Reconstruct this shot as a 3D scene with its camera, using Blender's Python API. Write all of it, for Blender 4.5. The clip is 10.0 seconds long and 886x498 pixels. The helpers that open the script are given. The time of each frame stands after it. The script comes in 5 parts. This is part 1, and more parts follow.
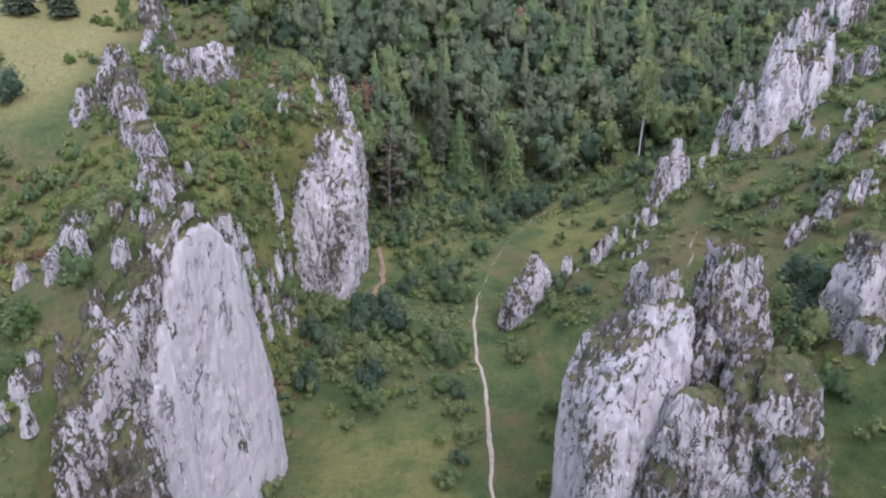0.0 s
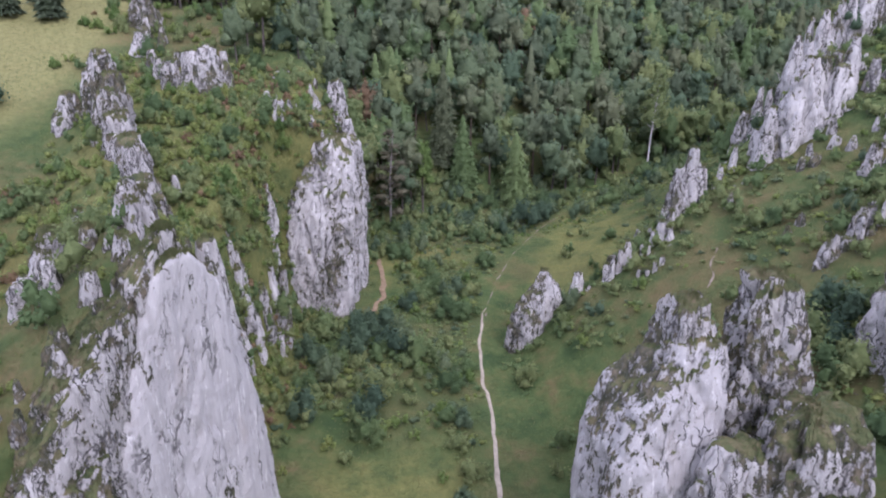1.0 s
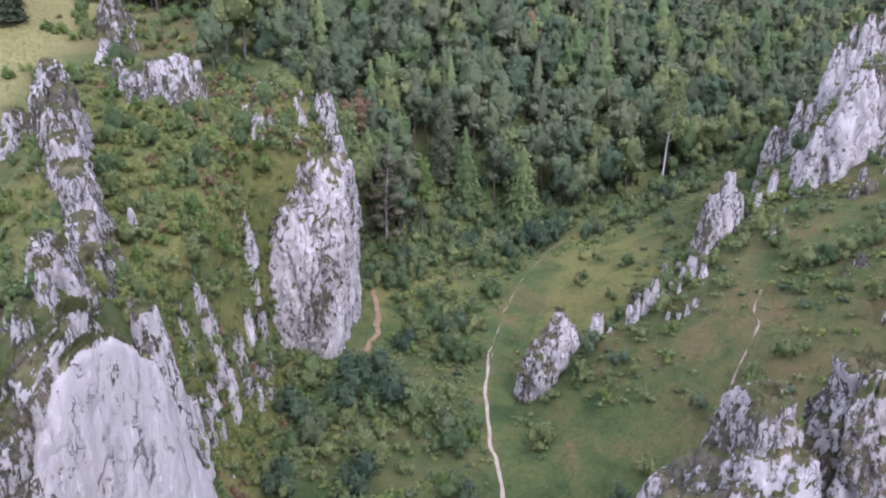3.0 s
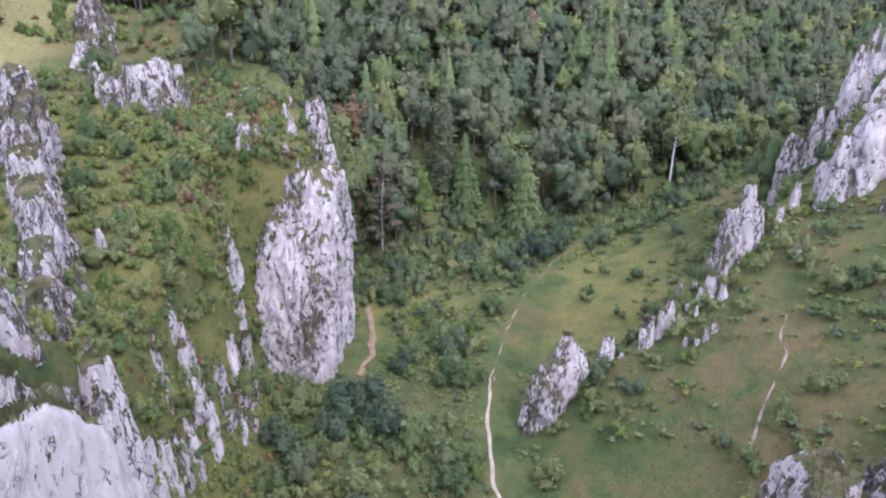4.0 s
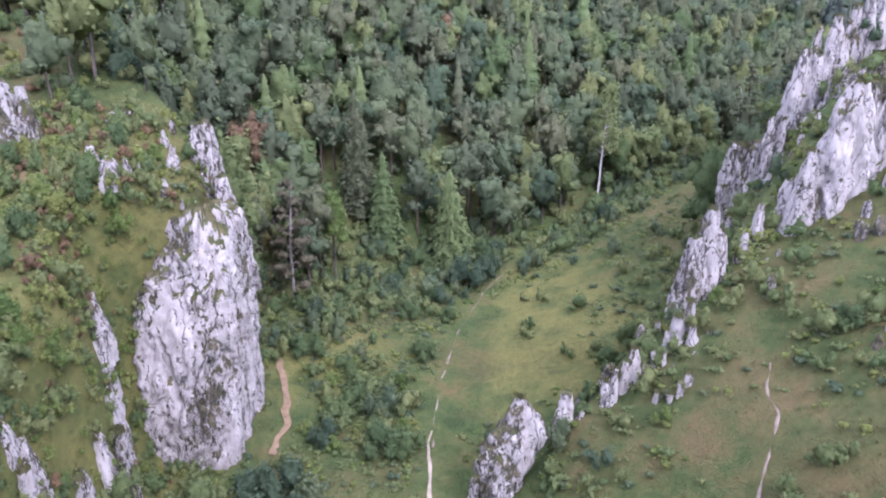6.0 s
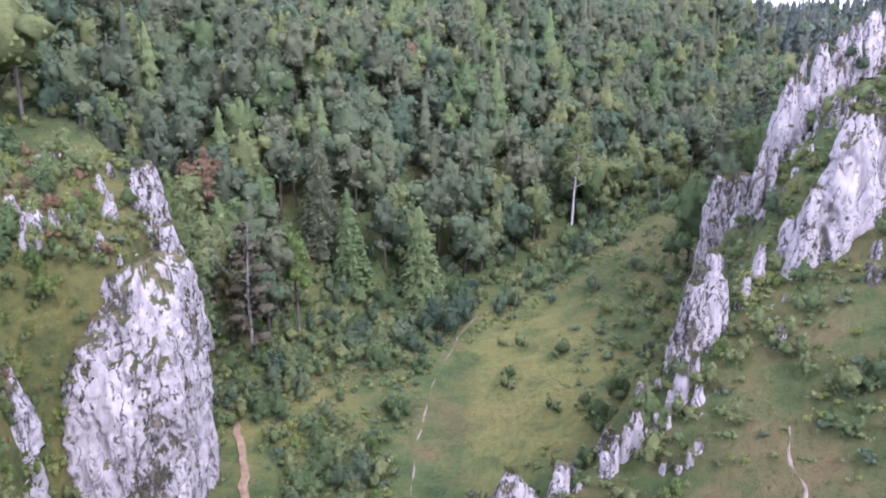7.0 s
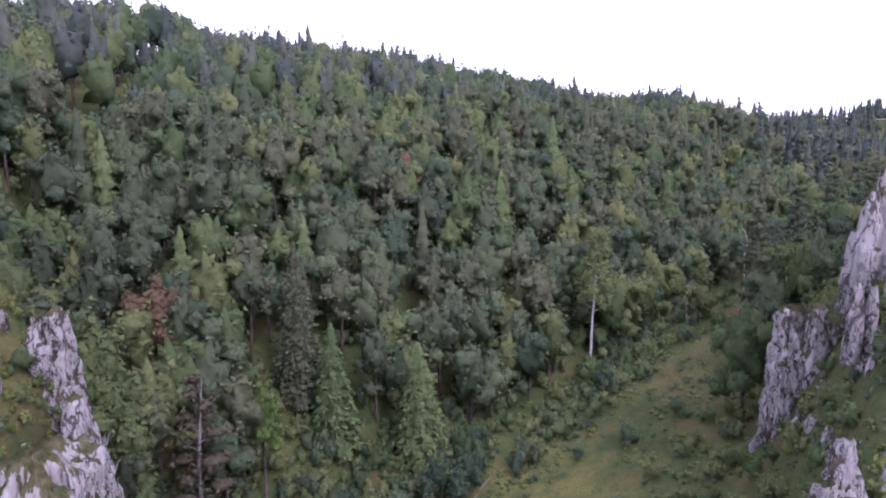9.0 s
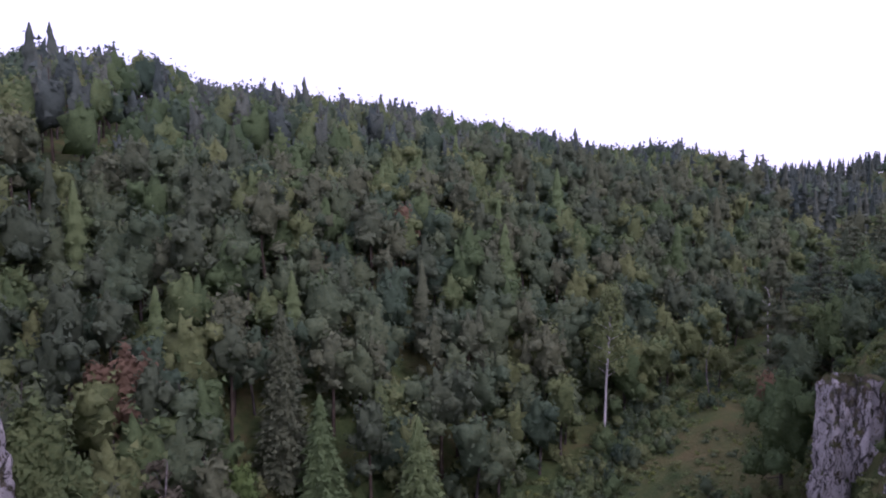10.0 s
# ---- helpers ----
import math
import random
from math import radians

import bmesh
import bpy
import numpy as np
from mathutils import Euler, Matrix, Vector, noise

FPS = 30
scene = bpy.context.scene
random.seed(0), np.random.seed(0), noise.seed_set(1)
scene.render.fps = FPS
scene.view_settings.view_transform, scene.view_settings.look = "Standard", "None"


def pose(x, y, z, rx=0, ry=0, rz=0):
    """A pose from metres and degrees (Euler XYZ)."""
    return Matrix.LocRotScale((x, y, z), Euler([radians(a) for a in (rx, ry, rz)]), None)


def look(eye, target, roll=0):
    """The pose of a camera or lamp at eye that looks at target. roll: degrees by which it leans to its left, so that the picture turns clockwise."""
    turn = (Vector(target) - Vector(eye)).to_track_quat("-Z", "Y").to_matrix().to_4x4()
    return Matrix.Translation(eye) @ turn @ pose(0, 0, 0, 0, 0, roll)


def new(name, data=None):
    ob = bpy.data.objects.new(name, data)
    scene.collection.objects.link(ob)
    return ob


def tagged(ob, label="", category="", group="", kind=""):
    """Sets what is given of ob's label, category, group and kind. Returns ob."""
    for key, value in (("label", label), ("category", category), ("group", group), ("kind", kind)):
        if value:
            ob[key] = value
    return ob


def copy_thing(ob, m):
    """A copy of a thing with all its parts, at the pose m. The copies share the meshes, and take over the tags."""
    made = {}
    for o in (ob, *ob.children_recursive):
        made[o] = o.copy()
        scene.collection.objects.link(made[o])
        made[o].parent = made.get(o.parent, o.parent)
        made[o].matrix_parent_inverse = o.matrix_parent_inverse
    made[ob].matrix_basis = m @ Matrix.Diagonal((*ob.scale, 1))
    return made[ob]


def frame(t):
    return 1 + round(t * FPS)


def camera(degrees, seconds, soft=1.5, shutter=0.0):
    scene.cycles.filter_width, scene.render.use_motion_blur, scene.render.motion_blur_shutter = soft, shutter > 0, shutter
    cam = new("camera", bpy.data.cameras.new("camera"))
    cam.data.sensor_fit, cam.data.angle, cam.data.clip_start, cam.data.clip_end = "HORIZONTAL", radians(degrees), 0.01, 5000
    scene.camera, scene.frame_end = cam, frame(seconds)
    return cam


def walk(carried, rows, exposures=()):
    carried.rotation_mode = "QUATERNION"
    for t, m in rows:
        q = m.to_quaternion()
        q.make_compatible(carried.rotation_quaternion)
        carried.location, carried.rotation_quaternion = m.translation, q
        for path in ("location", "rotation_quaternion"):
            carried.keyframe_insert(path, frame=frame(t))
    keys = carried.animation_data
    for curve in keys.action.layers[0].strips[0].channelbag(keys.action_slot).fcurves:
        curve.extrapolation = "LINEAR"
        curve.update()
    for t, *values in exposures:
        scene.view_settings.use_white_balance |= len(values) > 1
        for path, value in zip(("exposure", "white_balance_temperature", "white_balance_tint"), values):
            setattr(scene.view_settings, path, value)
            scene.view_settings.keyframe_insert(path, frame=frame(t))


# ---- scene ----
# ---- camera ----
cam = camera(65.5, 10.0, soft=2.0)
METRES, EYE, TILT, LEAN, TURN = 70.0, 44.0, -20.0, 0.0, 0.0
ROWS = [
    (0.0, 0.0, 0.0, 0.0, 0.0, 0.0, -0.0),
    (0.5, -0.0027, 0.0319, 0.0145, 0.04, -0.02, -0.02),
    (1.0, -0.0051, 0.0724, 0.0328, 0.1, -0.09, -0.07),
    (1.5, -0.0066, 0.1107, 0.048, 0.19, -0.08, -0.12),
    (2.0, -0.0075, 0.1498, 0.063, 0.19, -0.05, -0.15),
    (2.5, -0.0076, 0.19, 0.0778, 0.16, -0.01, -0.15),
    (4.0, -0.0084, 0.3118, 0.1226, -0.03, -0.03, -0.06),
    (4.5, -0.0106, 0.3545, 0.1381, -0.23, -0.03, 0.03),
    (5.0, -0.0094, 0.3974, 0.154, -1.54, -0.04, 0.58),
    (5.5, -0.016, 0.443, 0.1708, -4.43, -0.12, 1.71),
    (7.0, -0.0178, 0.5906, 0.2243, -10.14, 1.9, 4.05),
    (7.5, -0.015, 0.646, 0.2428, -10.48, 4.07, 4.21),
    (8.0, -0.0095, 0.704, 0.2617, -10.57, 6.28, 4.26),
    (8.5, -0.0038, 0.7658, 0.2828, -10.88, 8.44, 4.39),
    (9.0, 0.0029, 0.8299, 0.3036, -11.07, 10.62, 4.48),
    (9.5, 0.0106, 0.8922, 0.3262, -11.2, 12.8, 4.55),
    (10.0, 0.0187, 0.9373, 0.3383, -11.24, 15.06, 4.64),
]
walk(cam, [(t, pose(0, 0, EYE, TILT, LEAN, TURN) @ pose(METRES * x, METRES * y, METRES * z, 90 + pitch, roll, yaw)) for t, x, y, z, yaw, pitch, roll in ROWS],
     exposures=[(0.0, 0.74, 5520, 27), (2.5, 0.87, 5520, 29), (4.5, 1.2, 5500, 33), (5.5, 1.26, 5480, 34), (7.5, 1.35, 5420, 39), (8.5, 0.9, 5550, 44), (9.2, 0.42, 5550, 46), (10.0, -0.2, 5550, 48)])

# ---- light: an overcast late-summer day ----
SUN_EL, SUN_AZ = 48.0, 150.0
world = bpy.data.worlds.new("overcast_sky")
scene.world = world
world.use_nodes = True
wn, wl = world.node_tree.nodes, world.node_tree.links
wn.clear()
w_out = wn.new("ShaderNodeOutputWorld")
w_bg = wn.new("ShaderNodeBackground")
w_sky = wn.new("ShaderNodeTexSky")
w_sky.sky_type, w_sky.sun_disc = "NISHITA", False
w_sky.sun_elevation, w_sky.sun_rotation = radians(SUN_EL), radians(SUN_AZ)
w_sky.dust_density, w_sky.air_density = 4.0, 1.0
w_mix = wn.new("ShaderNodeMixRGB")
w_mix.inputs[0].default_value = 0.8
w_mix.inputs[2].default_value = (9.0, 9.2, 9.9, 1)
w_cl = wn.new("ShaderNodeTexNoise")
w_cl.inputs["Scale"].default_value, w_cl.inputs["Detail"].default_value = 2.2, 5
w_ramp = wn.new("ShaderNodeMapRange")
w_ramp.inputs["From Min"].default_value, w_ramp.inputs["From Max"].default_value = 0.3, 0.75
w_ramp.inputs["To Min"].default_value, w_ramp.inputs["To Max"].default_value = 0.88, 1.12
w_mul = wn.new("ShaderNodeVectorMath")
w_mul.operation = "SCALE"
wl.new(w_sky.outputs[0], w_mix.inputs[1])
wl.new(w_cl.outputs[0], w_ramp.inputs["Value"])
wl.new(w_mix.outputs[0], w_mul.inputs[0])
wl.new(w_ramp.outputs[0], w_mul.inputs["Scale"])
wl.new(w_mul.outputs[0], w_bg.inputs[0])
w_bg.inputs["Strength"].default_value = 0.175
wl.new(w_bg.outputs[0], w_out.inputs[0])
sun = new("sun", bpy.data.lights.new("sun", "SUN"))
sun.data.energy, sun.data.angle, sun.data.color = 1.5, radians(14), (1.0, 0.96, 0.9)
SUN_DIR = Vector((math.sin(radians(SUN_AZ)) * math.cos(radians(SUN_EL)), math.cos(radians(SUN_AZ)) * math.cos(radians(SUN_EL)), math.sin(radians(SUN_EL))))
sun.matrix_world = look(SUN_DIR * 300, (0, 0, 0))


# ---- materials ----
def mat_new(name, rough=0.85, spec=0.25):
    m = bpy.data.materials.new(name)
    m.use_nodes = True
    nt = m.node_tree
    b = nt.nodes["Principled BSDF"]
    b.inputs["Roughness"].default_value = rough
    b.inputs["Specular IOR Level"].default_value = spec
    return m, nt, b


def nd(nt, kind, **inp):
    n = nt.nodes.new(kind)
    for k, v in inp.items():
        n.inputs[k.replace("_", " ")].default_value = v
    return n


def noise_at(nt, scale, stretch=(1, 1, 1), detail=6, rough=0.6, offset=(0, 0, 0)):
    """Noise in metres of the world, stretched along the axes."""
    g = nt.nodes.new("ShaderNodeNewGeometry")
    mp = nd(nt, "ShaderNodeMapping", Scale=stretch, Location=offset)
    n = nd(nt, "ShaderNodeTexNoise", Scale=scale, Detail=detail, Roughness=rough)
    nt.links.new(g.outputs["Position"], mp.inputs[0])
    nt.links.new(mp.outputs[0], n.inputs["Vector"])
    return n.outputs[0]


def ramp(nt, fac, stops):
    r = nt.nodes.new("ShaderNodeValToRGB")
    e = r.color_ramp.elements
    while len(e) < len(stops):
        e.new(0.5)
    for el, (p, c) in zip(e, stops):
        el.position, el.color = p, (*c, 1) if len(c) == 3 else c
    nt.links.new(fac, r.inputs[0])
    return r.outputs[0]


def mix(nt, fac, a, b, mode="MIX"):
    m = nt.nodes.new("ShaderNodeMixRGB")
    m.blend_type = mode
    for sock, v in ((m.inputs[0], fac), (m.inputs[1], a), (m.inputs[2], b)):
        if hasattr(v, "is_linked"):
            nt.links.new(v, sock)
        elif isinstance(v, (int, float)):
            sock.default_value = v
        else:
            sock.default_value = (*v, 1)
    return m.outputs[0]


def math_node(nt, op, a, b=0.0):
    m = nt.nodes.new("ShaderNodeMath")
    m.operation = op
    for sock, v in zip(m.inputs, (a, b)):
        if hasattr(v, "is_linked"):
            nt.links.new(v, sock)
        else:
            sock.default_value = v
    return m.outputs[0]


def bump(nt, b, height, strength, dist):
    n = nd(nt, "ShaderNodeBump", Strength=strength, Distance=dist)
    nt.links.new(height, n.inputs["Height"])
    nt.links.new(n.outputs[0], b.inputs["Normal"])


def limestone(name, grassy=0.5, smooth=0.0, weather=0.0):
    """Lilac-white limestone: faint vertical streaks, thin dark joints, overgrown pockets where it weathers, dry grass and moss on what faces up."""
    m, nt, b = mat_new(name, 0.9, 0.15)
    geo = nt.nodes.new("ShaderNodeNewGeometry")
    sep = nt.nodes.new("ShaderNodeSeparateXYZ")
    nt.links.new(geo.outputs["Normal"], sep.inputs[0])
    big = noise_at(nt, 0.22, (1, 1, 0.5), 5)
    base = ramp(nt, big, [(0.3, (0.378, 0.352, 0.328)), (0.5, (0.458, 0.428, 0.398)), (0.7, (0.53, 0.50, 0.465))])
    if smooth > 0.5:
        base = mix(nt, 0.6, base, (0.40, 0.378, 0.36))
    streak = noise_at(nt, 1.1, (1, 1, 0.07), 8, 0.68, (4, 9, 2))
    base = mix(nt, ramp(nt, streak, [(0.36, (0.8, 0.8, 0.8)), (0.52, (0, 0, 0))]), base, (0.33, 0.312, 0.296))
    scar = noise_at(nt, 2.2, (1, 1, 0.2), 5, 0.7, (11, 2, 8))
    base = mix(nt, ramp(nt, scar, [(0.58, (0, 0, 0)), (0.66, (0.8, 0.8, 0.8))]), base, (0.60, 0.575, 0.54))
    warm = ramp(nt, noise_at(nt, 0.4, (1, 1, 0.4), 4, 0.6, (31, 5, 9)), [(0.58, (0, 0, 0)), (0.75, (0.35, 0.35, 0.35))])
    col = mix(nt, warm, base, (0.36, 0.30, 0.25))
    # joints: thin dark lines that run down the face
    wob = nd(nt, "ShaderNodeVectorMath")
    wob.operation = "SCALE"
    wn3 = nd(nt, "ShaderNodeTexNoise", Scale=0.9, Detail=5.0)
    nt.links.new(geo.outputs["Position"], wn3.inputs["Vector"])
    nt.links.new(wn3.outputs["Color"], wob.inputs[0])
    wob.inputs["Scale"].default_value = 1.3
    add = nd(nt, "ShaderNodeVectorMath")
    nt.links.new(geo.outputs["Position"], add.inputs[0])
    nt.links.new(wob.outputs[0], add.inputs[1])
    mp = nd(nt, "ShaderNodeMapping", Scale=(1, 1, 0.14))
    nt.links.new(add.outputs[0], mp.inputs[0])
    joints = None
    for sc, wd, lo in ((0.33, 0.022, 0.45 + 0.06 * smooth), (1.0, 0.042, 0.47 + 0.10 * smooth), (2.2, 0.06, 0.49 + 0.14 * smooth)):
        vo = nd(nt, "ShaderNodeTexVoronoi", Scale=sc)
        vo.feature = "DISTANCE_TO_EDGE"
        nt.links.new(mp.outputs[0], vo.inputs["Vector"])
        line = ramp(nt, vo.outputs["Distance"], [(wd * 0.3, (0, 0, 0)), (wd, (1, 1, 1))])
        gate = ramp(nt, noise_at(nt, 0.45, (1, 1, 0.35), 4, 0.6, (sc * 40, 4, 7)), [(lo, (1, 1, 1)), (lo + 0.07, (0, 0, 0))])
        line = mix(nt, gate, line, (1, 1, 1))
        col = mix(nt, line, (0.105 + 0.06 * smooth, 0.098 + 0.057 * smooth, 0.092 + 0.055 * smooth), col)
        joints = line if joints is None else mix(nt, 1.0, joints, line, "MULTIPLY")
    # pockets of soil and moss
    pits = noise_at(nt, 2.0, (1, 1, 0.42), 8, 0.7, (7, 3, 1))
    zone = math_node(nt, "MULTIPLY", math_node(nt, "SUBTRACT", noise_at(nt, 0.17, (1, 1, 0.6), 4, 0.6, (2, 2, 19)), 0.5), 0.85)
    pv = math_node(nt, "ADD", math_node(nt, "ADD", pits, zone), math_node(nt, "MULTIPLY", sep.outputs["Z"], 0.13))
    lo = 0.575 + 0.10 * smooth - weather
    pm = ramp(nt, pv, [(lo, (0, 0, 0)), (lo + 0.035, (1, 1, 1))])
    pcol = ramp(nt, noise_at(nt, 1.1, (1, 1, 1), 5, 0.7, (8, 1, 5)), [(0.36, (0.045, 0.052, 0.03)), (0.5, (0.09, 0.085, 0.05)), (0.64, (0.17, 0.14, 0.095))])
    col = mix(nt, pm, col, pcol)
    nick = noise_at(nt, 4.6, (1, 1, 0.5), 6, 0.72, (17, 3, 21))
    col = mix(nt, ramp(nt, math_node(nt, "ADD", nick, math_node(nt, "MULTIPLY", zone, 0.5)), [(0.575 + 0.07 * smooth, (0, 0, 0)), (0.62 + 0.07 * smooth, (0.8, 0.8, 0.8))]), col, (0.13, 0.12, 0.10))
    patch = noise_at(nt, 0.5, (1, 1, 0.8), 7, 0.7, (3, 11, 2))
    up = math_node(nt, "ADD", sep.outputs["Z"], math_node(nt, "MULTIPLY", math_node(nt, "SUBTRACT", patch, 0.5), 2.2))
    gm = ramp(nt, up, [(0.80 - 0.6 * grassy, (0, 0, 0)), (0.90 - 0.6 * grassy, (1, 1, 1))])
    gcol = ramp(nt, noise_at(nt, 0.8, (1, 1, 1), 6, 0.7), [(0.35, (0.06, 0.082, 0.032)), (0.5, (0.115, 0.12, 0.05)), (0.66, (0.19, 0.155, 0.085))])
    col = mix(nt, gm, col, gcol)
    nt.links.new(col, b.inputs["Base Color"])
    h = math_node(nt, "ADD", math_node(nt, "MULTIPLY", pm, -0.5), math_node(nt, "MULTIPLY", streak, 0.6))
    h = math_node(nt, "ADD", h, math_node(nt, "MULTIPLY", joints, 0.5))
    h = math_node(nt, "ADD", h, math_node(nt, "MULTIPLY", nick, 0.7))
    h = math_node(nt, "ADD", h, math_node(nt, "MULTIPLY", noise_at(nt, 3.0, (1, 1, 0.3), 9, 0.75, (5, 5, 25)), 0.8))
    bump(nt, b, h, 1.0, 0.42 - 0.16 * smooth)
    return m


def foliage(name, lo, mid, hi, trans=0.25):
    """Leaves: hue from tree to tree (tint), and from spray to spray."""
    m, nt, b = mat_new(name, 0.75, 0.1)
    at = nt.nodes.new("ShaderNodeAttribute")
    at.attribute_name = "tint"
    oi = nt.nodes.new("ShaderNodeObjectInfo")
    geo = nt.nodes.new("ShaderNodeNewGeometry")
    tint = math_node(nt, "PINGPONG", math_node(nt, "ADD", at.outputs["Fac"], oi.outputs["Random"]), 1.0)
    f = math_node(nt, "ADD", math_node(nt, "MULTIPLY", tint, 0.82), math_node(nt, "MULTIPLY", geo.outputs["Random Per Island"], 0.18))
    col = ramp(nt, f, [(0.08, lo), (0.5, mid), (0.93, hi)])
    gap_noise = noise_at(nt, 1.9, (1, 1, 1.3), 6, 0.75)
    # shaded gaps between sprays, painted as darker mottling; the same noise drives the bump
    col = mix(nt, ramp(nt, gap_noise, [(0.34, (0.6, 0.6, 0.6)), (0.5, (0, 0, 0))]), col, (lo[0] * 0.62, lo[1] * 0.66, lo[2] * 0.62))
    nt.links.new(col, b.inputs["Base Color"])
    bump(nt, b, gap_noise, 0.9, 0.4)
    tr = nt.nodes.new("ShaderNodeBsdfTranslucent")
    nt.links.new(col, tr.inputs["Color"])
    ms = nt.nodes.new("ShaderNodeMixShader")
    ms.inputs[0].default_value = trans
    nt.links.new(b.outputs[0], ms.inputs[1])
    nt.links.new(tr.outputs[0], ms.inputs[2])
    nt.links.new(ms.outputs[0], nt.nodes["Material Output"].inputs["Surface"])
    return m


def bark(name, a, c, marks=0.0):
    m, nt, b = mat_new(name, 0.9, 0.1)
    n = noise_at(nt, 3.0, (1, 1, 0.25 if not marks else 3.0), 6)
    nt.links.new(ramp(nt, n, [(0.36, a), (0.5 if marks else 0.65, c)]), b.inputs["Base Color"])
    bump(nt, b, n, 0.5, 0.05)
    return m


def soil(name, a, c):
    m, nt, b = mat_new(name, 0.95, 0.1)
    n = noise_at(nt, 1.3, (1, 1, 1), 7)
    nt.links.new(ramp(nt, n, [(0.3, a), (0.7, c)]), b.inputs["Base Color"])
    bump(nt, b, n, 0.6, 0.08)
    return m


def meadow():
    """Grassland: green sward, dry straw, brown seed heads, mown light patches."""
    m, nt, b = mat_new("meadow_grass", 0.95, 0.1)
    big = noise_at(nt, 0.05, (1, 1, 1), 5, 0.6)
    mid_n = noise_at(nt, 0.2, (1, 1, 1), 7, 0.68, (9, 2, 4))
    fine = noise_at(nt, 1.3, (1, 1, 1), 8, 0.75, (2, 8, 1))
    g = ramp(nt, mid_n, [(0.34, (0.038, 0.062, 0.022)), (0.46, (0.064, 0.092, 0.030)), (0.56, (0.094, 0.108, 0.037)), (0.68, (0.134, 0.108, 0.048))])
    dry = ramp(nt, big, [(0.5, (0, 0, 0)), (0.64, (0.7, 0.7, 0.7))])
    c = mix(nt, dry, g, (0.118, 0.100, 0.042))
    at = nt.nodes.new("ShaderNodeAttribute")
    at.attribute_name = "dry"
    c = mix(nt, math_node(nt, "MULTIPLY", at.outputs["Fac"], ramp(nt, mid_n, [(0.42, (0.1, 0.1, 0.1)), (0.6, (1, 1, 1))])), c, (0.128, 0.096, 0.046))
    at2 = nt.nodes.new("ShaderNodeAttribute")
    at2.attribute_name = "lush"
    c = mix(nt, math_node(nt, "MULTIPLY", at2.outputs["Fac"], ramp(nt, mid_n, [(0.36, (0.2, 0.2, 0.2)), (0.56, (0.85, 0.85, 0.85))])), c, (0.165, 0.160, 0.050))
    at4 = nt.nodes.new("ShaderNodeAttribute")
    at4.attribute_name = "straw"
    c = mix(nt, math_node(nt, "MULTIPLY", at4.outputs["Fac"], 0.85), c, (0.215, 0.20, 0.078))
    c = mix(nt, ramp(nt, fine, [(0.3, (0.45, 0.45, 0.45)), (0.56, (0, 0, 0))]), c, (0.034, 0.052, 0.018))
    at3 = nt.nodes.new("ShaderNodeAttribute")
    at3.attribute_name = "stony"
    st = noise_at(nt, 0.75, (1, 1, 0.35), 7, 0.7, (5, 5, 5))
    sm = ramp(nt, math_node(nt, "ADD", math_node(nt, "MULTIPLY", at3.outputs["Fac"], 0.2), st), [(0.72, (0, 0, 0)), (0.77, (1, 1, 1))])
    sc = ramp(nt, noise_at(nt, 2.6, (1, 1, 0.4), 7, 0.75), [(0.40, (0.12, 0.115, 0.10)), (0.5, (0.33, 0.315, 0.32)), (0.7, (0.46, 0.435, 0.44))])
    c = mix(nt, sm, c, sc)
    nt.links.new(c, b.inputs["Base Color"])
    bump(nt, b, fine, 1.0, 0.5)
    return m


ROCK = limestone("weathered_limestone", 0.62, 0.0, 0.035)
ROCK_MID = limestone("lichened_limestone", 0.5, 0.0, 0.05)
ROCK_GRASSY = limestone("grass_grown_limestone", 0.85, 0.0, 0.05)
ROCK_BARE = limestone("bare_limestone", 0.3)
ROCK_SLAB = limestone("smooth_limestone_slab", 0.2, 1.0)
ROCK_PALE = limestone("pale_limestone", 0.25, 0.35)
ROCK_FACE = limestone("jointed_limestone_face", 0.25, 0.6)
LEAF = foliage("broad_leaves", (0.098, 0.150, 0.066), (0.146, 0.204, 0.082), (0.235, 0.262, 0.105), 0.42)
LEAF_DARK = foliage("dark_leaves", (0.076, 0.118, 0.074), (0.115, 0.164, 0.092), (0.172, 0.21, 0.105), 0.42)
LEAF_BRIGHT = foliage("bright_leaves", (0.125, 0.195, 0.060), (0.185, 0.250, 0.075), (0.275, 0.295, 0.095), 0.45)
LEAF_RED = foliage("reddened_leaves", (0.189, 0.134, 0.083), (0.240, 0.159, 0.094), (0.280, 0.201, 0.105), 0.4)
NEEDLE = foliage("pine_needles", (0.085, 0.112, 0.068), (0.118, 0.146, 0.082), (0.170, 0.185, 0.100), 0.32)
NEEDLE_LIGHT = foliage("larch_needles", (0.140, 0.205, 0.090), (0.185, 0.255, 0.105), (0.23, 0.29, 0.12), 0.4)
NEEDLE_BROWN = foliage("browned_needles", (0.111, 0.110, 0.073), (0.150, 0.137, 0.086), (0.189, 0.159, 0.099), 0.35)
# needles of the far woods: distance haze put into the colour as extra blue
NEEDLE_HAZED = foliage("haze_blued_needles", (0.078, 0.105, 0.088), (0.111, 0.137, 0.108), (0.156, 0.173, 0.123), 0.32)
BARK = bark("grey_brown_bark", (0.05, 0.042, 0.036), (0.12, 0.10, 0.085))
BARK_PINE = bark("reddish_pine_bark", (0.045, 0.036, 0.026), (0.10, 0.078, 0.055))
BARK_BIRCH = bark("white_birch_bark", (0.10, 0.09, 0.085), (0.56, 0.53, 0.50), 1.0)
BARK_GREY = bark("bleached_grey_bark", (0.13, 0.12, 0.11), (0.30, 0.27, 0.25))
SOIL = soil("trodden_pale_soil", (0.20, 0.165, 0.12), (0.31, 0.265, 0.20))
